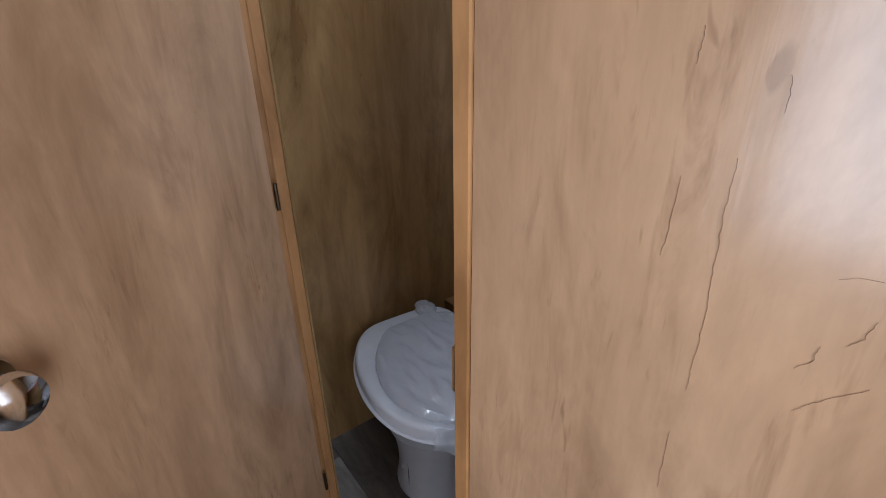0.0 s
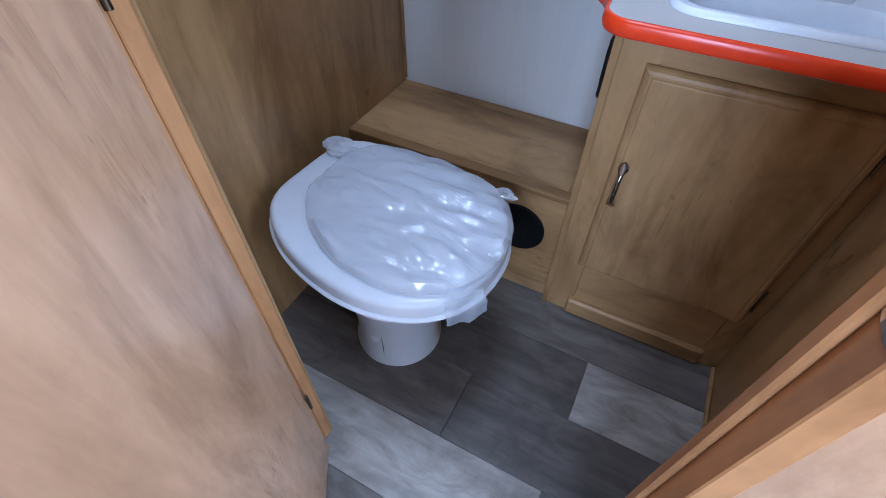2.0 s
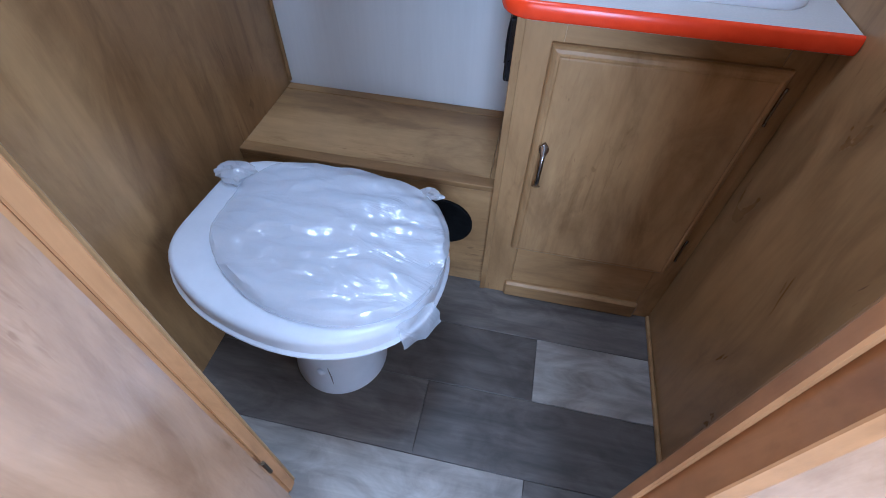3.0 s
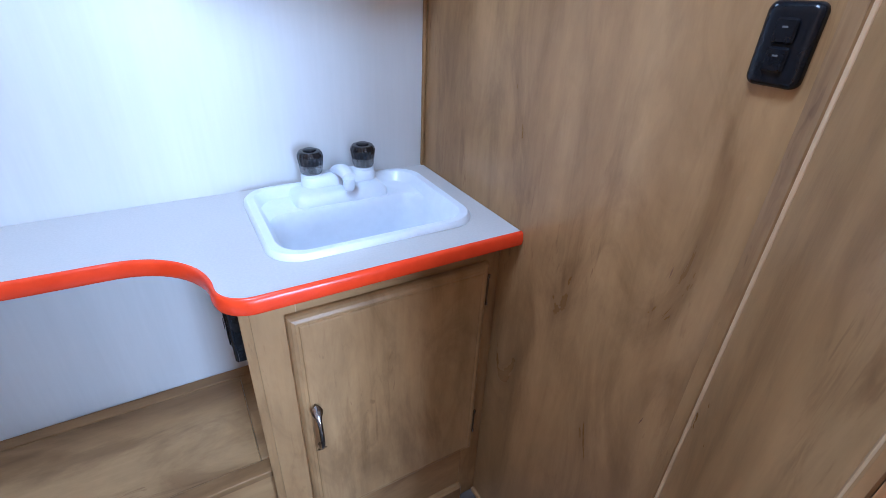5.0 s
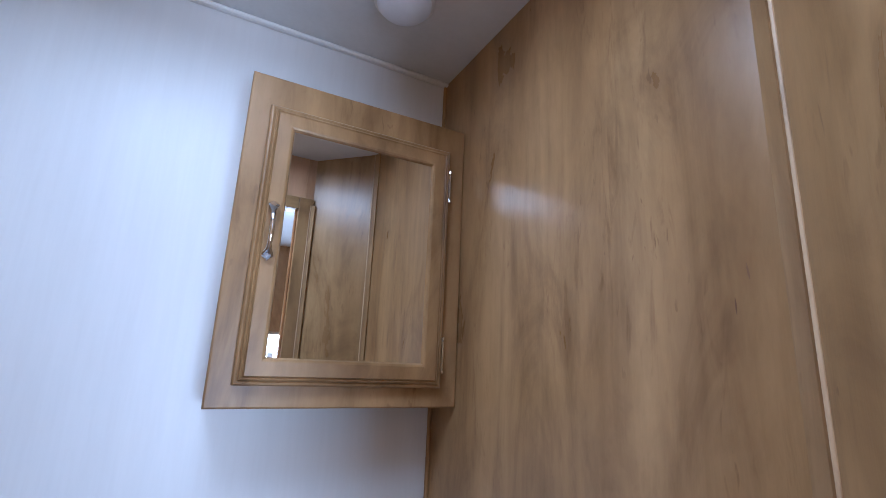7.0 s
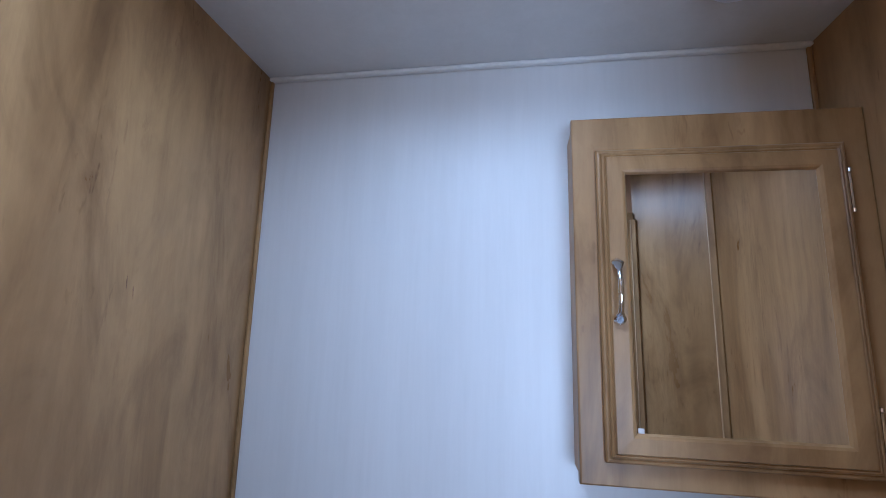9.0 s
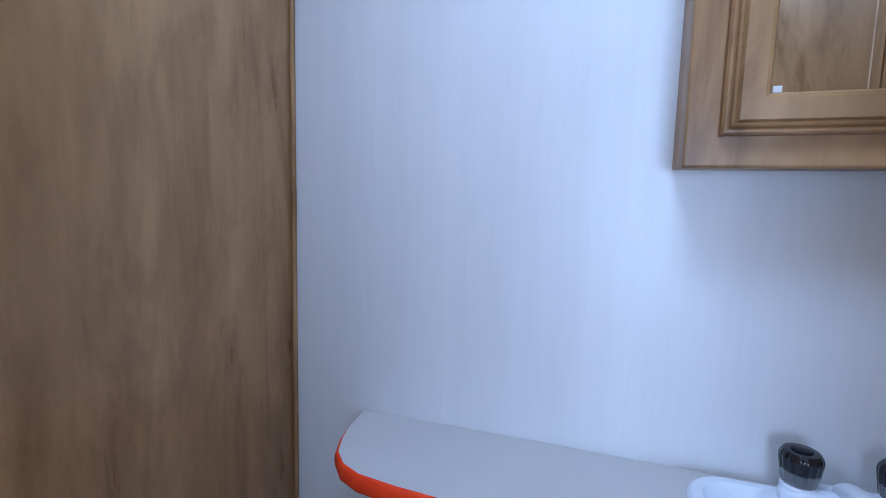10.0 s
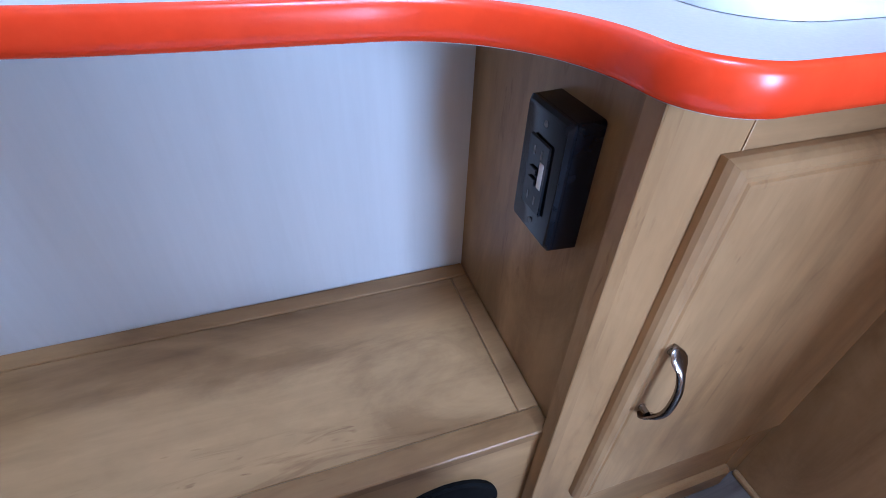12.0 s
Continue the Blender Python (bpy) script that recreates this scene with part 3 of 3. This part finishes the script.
part("joint", box(CX + 0.0777, FY - 0.0006, 0.700, CX + 0.0789, FY + 0.004, 0.7720), PALE_WOOD, vanity, "pale joint line")
pull_handle(0.714, FY - 0.019, 0.424, 0.536, vdoor, PEWTER, "antique nickel bow pull")
for z in (0.66, 0.29):
    small_hinge(1.064, FY - 0.002, z, vdoor, 0.056, PEWTER, 0.008, "antique nickel hinge")

# countertop: a narrow shelf that swings out in an S to the deeper vanity top
Z0C, Z1C = 0.773, 0.800


def counter_edge():
    pts = [(0.153, -0.0005), (0.154, -0.030), (0.158, -0.070), (0.166, -0.105), (0.181, -0.143), (0.206, -0.170), (0.240, -0.186), (0.300, -0.194), (0.380, -0.199)]
    cx, cy, r = 0.476, -0.332, 0.130            # the hollow bend that swings out to the vanity
    for k in range(17):
        a = radians(90 - 90 * k / 16)
        pts.append((cx + r * math.cos(a), cy + r * math.sin(a)))
    cx, cy, r = 0.651, -0.331, 0.045            # the rounded front corner
    for k in range(1, 10):
        a = radians(180 + 90 * k / 9)
        pts.append((cx + r * math.cos(a), cy + r * math.sin(a)))
    return pts + [(0.76, -0.376), (0.92, -0.376), (XR - 0.0015, -0.376)]


EDGE = counter_edge()
SX0, SX1, SY0, SY1 = 0.700, 1.036, -0.298, -0.034     # cut-out for the sink


def make_counter():
    c = thing("countertop", (0.62, -0.18, Z0C), "grey laminate countertop with a glossy red edge", "countertop")
    bm = bmesh.new()
    outer = EDGE + [(XR - 0.0015, -0.0005)]
    inner = rounded_rect(SX0, SY0, SX1, SY1, 0.045)
    loops = []
    for z in (Z0C, Z1C):
        vo = [bm.verts.new((x, y, z)) for x, y in outer]
        vi = [bm.verts.new((x, y, z)) for x, y in inner]
        eo = [bm.edges.new((vo[i], vo[(i + 1) % len(vo)])) for i in range(len(vo))]
        ei = [bm.edges.new((vi[i], vi[(i + 1) % len(vi)])) for i in range(len(vi))]
        bmesh.ops.triangle_fill(bm, use_beauty=True, edges=eo + ei)
        loops.append((vo, vi))
    for k in (0, 1):
        a, b = loops[0][k], loops[1][k]
        for i in range(len(a)):
            j = (i + 1) % len(a)
            bm.faces.new((a[i], a[j], b[j], b[i]))
    part("top", bm, COUNTER, c)
    sec = [(-0.0005, 0.0015)] + [(0.0065 * math.cos(radians(a)) ** 0.6 if abs(a) < 89 else 0.0005, 0.0275 / 2 * math.sin(radians(a)) - 0.0125) for a in (85, 62, 40, 20, 0, -20, -40, -62, -85)] + [(-0.0005, -0.0265)]
    path = [Vector((x, y, Z1C)) for x, y in EDGE]
    part("edge_moulding", sweep(path, sec, taper=5), RED, c, "glossy red rounded edge moulding", smooth=True)
    return c


make_counter()


def make_sink():
    s = thing("sink", (0.868, -0.166, Z1C), "white plastic bathroom sink set in the countertop", "sink")

    def ring(x0, y0, x1, y1, r, z):
        out = []
        for x, y in rounded_rect(x0, y0, x1, y1, r, 8):
            out.append(Vector((x, y, z)))
        return out
    X0, X1, Y0, Y1 = 0.686, 1.050, -0.316, -0.020
    rings = [ring(X0, Y0, X1, Y1, 0.055, Z1C + 0.0005), ring(X0 + 0.001, Y0 + 0.001, X1 - 0.001, Y1 - 0.001, 0.055, Z1C + 0.007),
             ring(X0 + 0.005, Y0 + 0.005, X1 - 0.005, Y1 - 0.005, 0.052, Z1C + 0.011), ring(X0 + 0.018, Y0 + 0.016, X1 - 0.018, Y1 - 0.014, 0.046, Z1C + 0.0105),
             ring(X0 + 0.024, Y0 + 0.023, X1 - 0.024, Y1 - 0.020, 0.044, Z1C + 0.003), ring(X0 + 0.027, Y0 + 0.027, X1 - 0.027, Y1 - 0.028, 0.042, Z1C - 0.007),
             ring(X0 + 0.029, Y0 + 0.029, X1 - 0.029, Y1 - 0.092, 0.040, Z1C - 0.011), ring(X0 + 0.033, Y0 + 0.034, X1 - 0.033, Y1 - 0.097, 0.042, Z1C - 0.020), ring(X0 + 0.038, Y0 + 0.040, X1 - 0.038, Y1 - 0.101, 0.044, Z1C - 0.06),
             ring(X0 + 0.050, Y0 + 0.052, X1 - 0.050, Y1 - 0.107, 0.042, Z1C - 0.118), ring(X0 + 0.080, Y0 + 0.075, X1 - 0.080, Y1 - 0.126, 0.035, Z1C - 0.132),
             ring(X0 + 0.15, Y0 + 0.11, X1 - 0.15, Y1 - 0.138, 0.015, Z1C - 0.135)]
    part("basin", loft(rings, cap_low=False), SINK, s, smooth=True)
    part("deck", box(0.774, Y1 - 0.090, Z1C - 0.105, 0.962, Y1 - 0.006, Z1C + 0.0108, 0.018, segments=6), SINK, s, "raised faucet deck", smooth=True)
    part("drain", lathe([(0.0, 0.0), (0.020, 0.0), (0.021, 0.003), (0.016, 0.004), (0.0, 0.002)], (0.868, -0.175, Z1C - 0.1348), steps=24), CHROME, s, smooth=True)
    return s


make_sink()


def make_faucet():
    zt = Z1C + 0.0112
    f = thing("faucet", (0.868, -0.045, zt), "white plastic faucet with two smoked knobs", "faucet")
    body = loft([[Vector((x, y, zt + z)) for x, y in rounded_rect(0.800 + i, -0.072 + i, 0.952 - i, -0.026 - i, 0.022 - i * 0.8, 6)] for i, z in ((0.0, 0.0), (0.0, 0.012), (0.003, 0.018), (0.008, 0.021))])
    part("body", body, SINK, f, smooth=True)
    rings = []
    for i in range(15):
        t = i / 14
        y = -0.046 - 0.070 * t
        z = zt + 0.014 + 0.018 * math.sin(math.pi * (0.15 + 0.55 * t))
        w, h = 0.017 - 0.004 * t, 0.012 - 0.001 * t
        rings.append([Vector((0.876 + w * math.cos(a), y, z + h * math.sin(a))) for a in [2 * math.pi * k / 16 for k in range(16)]])
    part("spout", loft(rings), SINK, f, smooth=True)
    part("outlet", lathe([(0.0095, 0.0), (0.011, 0.004), (0.012, 0.022)], (0.876, -0.110, zt + 0.004), steps=18), SINK, f, smooth=True)
    for x in (0.822, 0.930):
        part("collar", lathe([(0.021, 0.0), (0.021, 0.006), (0.018, 0.009), (0.0, 0.0095)], (x, -0.047, zt + 0.0150), steps=24), SINK, f, smooth=True)
        def fluted(levels):
            rings = []
            for z, r, cut in levels:
                ring = []
                for k in range(96):
                    ang = 2 * math.pi * k / 96
                    rr = r * (1.0 + cut * math.cos(16 * ang))
                    ring.append(Vector((x + rr * math.cos(ang), -0.047 + rr * math.sin(ang), zt + 0.0245 + z)))
                rings.append(ring)
            return loft(rings)
        kn = part("knob", fluted(((0.0185, 0.0225, 0.03), (0.034, 0.0245, 0.03), (0.040, 0.0235, 0.015), (0.044, 0.0205, 0.0), (0.045, 0.015, 0.0))), SMOKE, f, "smoked dark acrylic knob", smooth=True)
        part("skirt", fluted(((0.0, 0.0190, 0.02), (0.003, 0.0205, 0.04), (0.0183, 0.0224, 0.04))), ACRYLIC, kn, "clear fluted acrylic skirt", smooth=True)
        part("core", lathe([(0.007, 0.0), (0.009, 0.018), (0.006, 0.030)], (x, -0.047, zt + 0.0265), steps=16), BLACK, kn, smooth=True)
        part("cap", lathe([(0.0, 0.0), (0.0125, 0.0), (0.0125, 0.0015), (0.011, 0.0025), (0.0, 0.0025)], (x, -0.047, zt + 0.0698), steps=24), BLACK, kn, smooth=True)
    return f


make_faucet()

# mirrored wall cabinet in the corner
MX0, MX1, MZ0, MZ1, MY = 0.642, XR - 0.0005, 1.245, 1.842, -0.107


def mitred_frame(x0, z0, x1, z1, prof):
    """A picture-frame moulding facing -y; prof holds (inset, y) pairs from the outer edge inwards."""
    rings = [[Vector(p) for p in ((x0 + i, y, z0 + i), (x1 - i, y, z0 + i), (x1 - i, y, z1 - i), (x0 + i, y, z1 - i))] for i, y in prof]
    return loft(rings, False, False)


def make_medicine_cabinet():
    c = thing("medicine_cabinet", ((MX0 + MX1) / 2, -0.05, MZ0), "wooden wall cabinet with a framed mirror door", "cabinet")
    part("case", box(MX0 + 0.004, MY + 0.0205, MZ0 + 0.004, MX1 - 0.004, -0.0005, MZ1 - 0.004), WOOD_CAB, c)
    w = 0.066
    part("face_frame", mitred_frame(MX0, MZ0, MX1, MZ1, [(0.0, MY + 0.020), (0.0, MY + 0.003), (0.001, MY + 0.001), (0.003, MY), (w, MY), (w, MY + 0.020)]), WOOD_CAB, c)
    dx0, dx1, dz0, dz1 = 0.679, 1.052, 1.282, 1.778
    y0 = MY - 0.0005
    prof = [(0.0, y0), (0.0, y0 - 0.011), (0.0025, y0 - 0.014), (0.005, y0 - 0.0145), (0.0075, y0 - 0.013), (0.009, y0 - 0.017), (0.0115, y0 - 0.0185), (0.014, y0 - 0.0165), (0.016, y0 - 0.0205),
            (0.039, y0 - 0.0215), (0.043, y0 - 0.020), (0.046, y0 - 0.0145), (0.046, y0)]
    d = part("door", mitred_frame(dx0, dz0, dx1, dz1, prof), WOOD_CAB, c)
    part("mirror", box(dx0 + 0.0455, y0 - 0.0150, dz0 + 0.0455, dx1 - 0.0455, y0 - 0.0115, dz1 - 0.0455), MIRROR, d, "mirror glass")
    tab = prism([(0.726, y0 - 0.0150), (0.735, y0 - 0.0150), (0.735, y0 - 0.0165), (0.726, y0 - 0.0165)], dz0 + 0.0455, dz0 + 0.053, 0.0005)
    part("corner_clip", tab, COUNTER, d, "small clear corner clip")
    pull_handle(0.704, y0 - 0.0195, 1.486, 1.592, d, CHROME, "polished nickel bow pull")
    for z in (1.70, 1.345):
        small_hinge(1.0550, MY - 0.0005, z, d, 0.056, CHROME, 0.010, "small nickel hinge")
    return d


make_medicine_cabinet()


def make_switch():
    y0, y1, z0, z1 = -0.7105, -0.6640, 1.098, 1.168
    s = thing("light_switch", (XR, (y0 + y1) / 2, z0), "black double rocker light switch on the panelling", "light switch")

    def ring(i, x):
        return [Vector((XR - x, y, z)) for y, z in rounded_rect(y0 + i, z0 + i, y1 - i, z1 - i, max(0.008 - i * 0.5, 0.002), 5)]
    part("plate", loft([ring(0, 0.0005), ring(0, 0.005), ring(0.0015, 0.0085), ring(0.005, 0.0105), ring(0.009, 0.0105)]), BLACK, s, smooth=True)
    for za, zb in ((1.134, 1.155), (1.111, 1.132)):
        r = box(XR - 0.0145, y0 + 0.014, za, XR - 0.0107, y1 - 0.014, zb, 0.0018)
        rk = part("rocker", r, BLACK, s)
        part("mark", box(XR - 0.0151, y0 + 0.021, za + 0.013, XR - 0.0146, y1 - 0.021, za + 0.0145), GREYBAR, rk)
    return s


make_switch()


def make_outlet():
    """Surface-mounted box with a test-button receptacle, on the vanity's side."""
    x1, x0 = CX + 0.0115, CX - 0.018
    y0, y1, z0, z1 = -0.264, -0.192, 0.602, 0.725
    o = thing("outlet_box", (x1, (y0 + y1) / 2, z0), "black surface-mounted outlet box with a safety receptacle", "outlet")

    def ring(i, x, r=0.004):
        return [Vector((x, y, z)) for y, z in rounded_rect(y0 + i, z0 + i, y1 - i, z1 - i, r, 5)]
    part("box", loft([ring(0.0, x1), ring(0.001, x0 + 0.006)]), BLACK, o, smooth=True)
    part("cover", loft([ring(0.001, x0 + 0.0055), ring(0.001, x0 + 0.003), ring(0.004, x0)]), BLACK, o, smooth=True)
    cy, cz = (y0 + y1) / 2, (z0 + z1) / 2
    f = part("receptacle", box(x0 - 0.003, cy - 0.017, cz - 0.034, x0 - 0.0002, cy + 0.017, cz + 0.034, 0.0015), BLACK, o)
    part("label_strip", box(x0 - 0.0036, cy - 0.0125, cz - 0.008, x0 - 0.0031, cy - 0.006, cz + 0.016), PALE_LABEL, f, "pale printed strip")
    for dz in (-0.006, 0.004):
        part("button", box(x0 - 0.005, cy - 0.004, cz + dz - 0.003, x0 - 0.0031, cy + 0.008, cz + dz + 0.004, 0.0008), BLACK, f)
    for dz in (0.022, -0.022):
        for dy in (-0.006, 0.006):
            part("slot", box(x0 - 0.0034, cy + dy - 0.001, cz + dz - 0.004, x0 - 0.0031, cy + dy + 0.001, cz + dz + 0.004), GREYBAR, f)
    for dz in (-0.047, 0.047):
        part("screw", lathe([(0.0, 0.0), (0.003, 0.0), (0.002, 0.001), (0.0, 0.001)], (x0 - 0.0001, cy, cz + dz), (-1, 0, 0), 12), GREYBAR, o)
    return o


make_outlet()


def egg(cx, cy, x_back, x_front, half, turn=0.0, z=0.0, n=64, square=2.25, back=3.4):
    """A seat outline: blunt at the back (towards -x), round at the front."""
    out = []
    for k in range(n):
        a = 2 * math.pi * k / n
        c, s = math.cos(a), math.sin(a)
        p = square if c > 0 else (back * 1.7 if s > 0 else back)
        r = (abs(c) ** p + abs(s) ** p) ** (-1 / p)
        x = r * c * (x_front if c > 0 else x_back)
        y = r * s * half * (1.0 if c > 0 else (1 - (0.02 if s > 0 else 0.30) * (r * abs(c)) ** 1.6))
        ct, st = math.cos(turn), math.sin(turn)
        out.append(Vector((cx + x * ct - y * st, cy + x * st + y * ct, z)))
    return out


def make_toilet():
    cx, cy, tr = 0.333, -0.594, radians(-4)
    t = thing("toilet", (0.31, -0.60, 0), "white low toilet with its seat wrapped in clear film", "toilet")

    def circ(x, y, r, z, n=48, sq=1.0):
        return [Vector((x + r * math.cos(2 * math.pi * k / n), y + sq * r * math.sin(2 * math.pi * k / n), z)) for k in range(n)]
    ped = [circ(0.318, -0.602, 0.112, 0.0005), circ(0.318, -0.602, 0.113, 0.012), circ(0.318, -0.602, 0.108, 0.030), circ(0.320, -0.602, 0.104, 0.075), circ(0.322, -0.602, 0.106, 0.13), circ(0.325, -0.602, 0.116, 0.20), circ(0.328, -0.602, 0.135, 0.25)]
    p = part("pedestal", loft(ped), TOILET, t, smooth=True)
    cover = lathe([(0.0, 0.0), (0.009, 0.0), (0.010, 0.004), (0.006, 0.008), (0.0, 0.009)], (0.322, -0.708, 0.112), (0, -1, 0), 20)
    part("bolt_cap", cover, TOILET, p, smooth=True)
    seam = box(0.338, -0.7065, 0.02, 0.3395, -0.700, 0.16)
    part("seam", seam, GREYBAR, p)
    bowl = []
    for z, k in ((0.235, 0.46), (0.28, 0.50), (0.32, 0.58), (0.358, 0.70), (0.373, 0.86), (0.379, 0.975)):
        bowl.append(egg(cx, cy, 0.275 * k, 0.235 * k, 0.200 * k, tr, z))
    part("bowl", loft(bowl), TOILET, t, smooth=True)
    rim = [egg(cx, cy, b, f, h, tr, z) for b, f, h, z in ((0.288, 0.240, 0.204, 0.3795), (0.292, 0.244, 0.208, 0.381), (0.291, 0.243, 0.207, 0.384), (0.284, 0.237, 0.201, 0.387), (0.282, 0.237, 0.201, 0.412), (0.276, 0.233, 0.197, 0.420), (0.268, 0.226, 0.190, 0.4235), (0.20, 0.19, 0.15, 0.424))]
    part("seat", loft(rim), TOILET, t, smooth=True)
    # lid, domed
    rings = []
    for k, z in ((1.0, 0.4245), (1.01, 0.428), (1.0, 0.434), (0.97, 0.4385), (0.90, 0.442), (0.75, 0.4455), (0.5, 0.4475), (0.25, 0.4485)):
        rings.append([Vector((v.x, v.y, z)) for v in egg(cx + 0.034, cy + 0.009, 0.225 * k, 0.196 * k, 0.170 * k, tr, 0, 64, 2.25, 2.5)])
    lid = part("lid", loft(rings), TOILET, t, smooth=True)
    # loose film round the lid
    rings = []
    prof = [(1.03, 0.4265), (1.055, 0.432), (1.045, 0.442), (1.0, 0.449)] + [(1 - 0.96 * i / 30, 0.449 + 0.018 * (1 - (1 - i / 30) ** 2)) for i in range(1, 31)]
    for k, z in prof:
        ring = []
        for v in egg(cx + 0.034, cy + 0.009, 0.230 * k, 0.196 * k, 0.170 * k, tr, 0, 144, 2.25, 2.5):
            q = Vector((v.x * 16, v.y * 34, 0.3))
            wr = noise.noise(q) * 0.011 + noise.noise(Vector((v.x * 7 + 3.0, v.y * 17, 8.0))) * 0.010 + abs(noise.noise(Vector((v.x * 12 + v.y * 10, v.y * 30, 2.0)))) * 0.004 + max(0.0, noise.noise(Vector((v.x * 40 + v.y * 12, v.y * 60, 4.0))) - 0.1) * 0.003
            ring.append(Vector((v.x + 0.004 * noise.noise(Vector((v.x * 40, v.y * 40, 5.0))) * min(1, k), v.y, z + wr * (0.4 if k > 1.0 else 1.0))))
        rings.append(ring)
    film = part("film_wrap", loft(rings, cap_low=False), FILM, t, "crinkled clear plastic film", smooth=True)

    def crumple(x, y, z, rx, ry, rz, seed, name):
        bm = bmesh.new()
        bmesh.ops.create_icosphere(bm, subdivisions=3, radius=1.0)
        for v in bm.verts:
            n1 = noise.noise(Vector(v.co) * 2.2 + Vector((seed, 0, 0)))
            n2 = noise.noise(Vector(v.co) * 5.5 + Vector((0, seed, 0)))
            f = 1 + 0.38 * n1 + 0.22 * n2
            v.co = Vector((x + v.co.x * rx * f, y + v.co.y * ry * f, z + v.co.z * rz * f))
        return part(name, bm, FILM, film, smooth=False)
    crumple(0.100, -0.462, 0.437, 0.045, 0.030, 0.016, 3.1, "film_tuft")
    crumple(0.508, -0.428, 0.432, 0.024, 0.014, 0.009, 7.7, "film_tuft")
    # torn flap hanging over the rim
    bm = bmesh.new()
    rows = []
    for i in range(9):
        u = i / 8
        rows.append([bm.verts.new((0.520 + 0.050 * w + 0.016 * u + 0.002 * math.sin(9 * u + 3 * w), -0.738 + 0.066 * w - 0.014 * u + 0.003 * math.sin(11 * w + 4 * u), 0.428 - 0.062 * u * (1 - 0.6 * abs(w - 0.6)))) for w in [j / 10 for j in range(11)]])
    for a, b in zip(rows, rows[1:]):
        for j in range(10):
            bm.faces.new((a[j], a[j + 1], b[j + 1], b[j]))
    part("film_flap", bm, FILM, film, smooth=True)
    return t


make_toilet()

# ceiling lamp, switched off
lamp = thing("ceiling_light", (0.884, -0.218, H), "white round ceiling light switched off", "ceiling light")
part("base", lathe([(0.0, 0.0), (0.060, 0.0), (0.060, -0.008), (0.056, -0.010), (0.0, -0.010)], (0.884, -0.218, H - 0.0005), steps=40), CAULK, lamp, smooth=True)
part("dome", lathe([(0.0, -0.0105), (0.054, -0.0105), (0.053, -0.016), (0.046, -0.024), (0.032, -0.030), (0.015, -0.033), (0.0, -0.0335)], (0.884, -0.218, H - 0.0005), steps=40), DOME, lamp, smooth=True)

# ---- floor planks ----
ROWS = [0.0, -0.118, -0.288, -0.458, -0.628, -0.806, -0.976, -1.146, -1.316, -1.486]
random.seed(5)


def plank(x0, x1, y0, y1, tone):
    g = 0.0006
    bm = box(x0 + g, y1 + g, -0.004, x1 - g, y0 - g, 0.0, 0.0006)
    part("plank", bm, PLANKS[tone], floor)


LAYOUT = {2: [(-0.04, 0.42, "dark"), (0.42, 1.12, "mid")],
          3: [(-0.04, 0.802, "dark"), (0.802, 1.12, "light")],
          4: [(-0.04, 0.55, "mid"), (0.55, 1.12, "dark")],
          5: [(-0.04, 0.08, "mid"), (0.08, 0.800, "light"), (0.800, 1.12, "mid")],
          6: [(-1.0, 0.30, "mid"), (0.30, 0.62, "mid"), (0.62, 2.1, "dark")],
          7: [(-1.0, 0.2, "light"), (0.2, 1.1, "dark"), (1.1, 2.1, "mid")],
          8: [(-1.0, 0.7, "dark"), (0.7, 2.1, "light")],
          0: [(-0.04, 1.12, "dark")], 1: [(-0.04, 1.12, "mid")]}
for i, rowset in LAYOUT.items():
    for x0, x1, tone in rowset:
        plank(x0, x1, ROWS[i], ROWS[i + 1], tone)
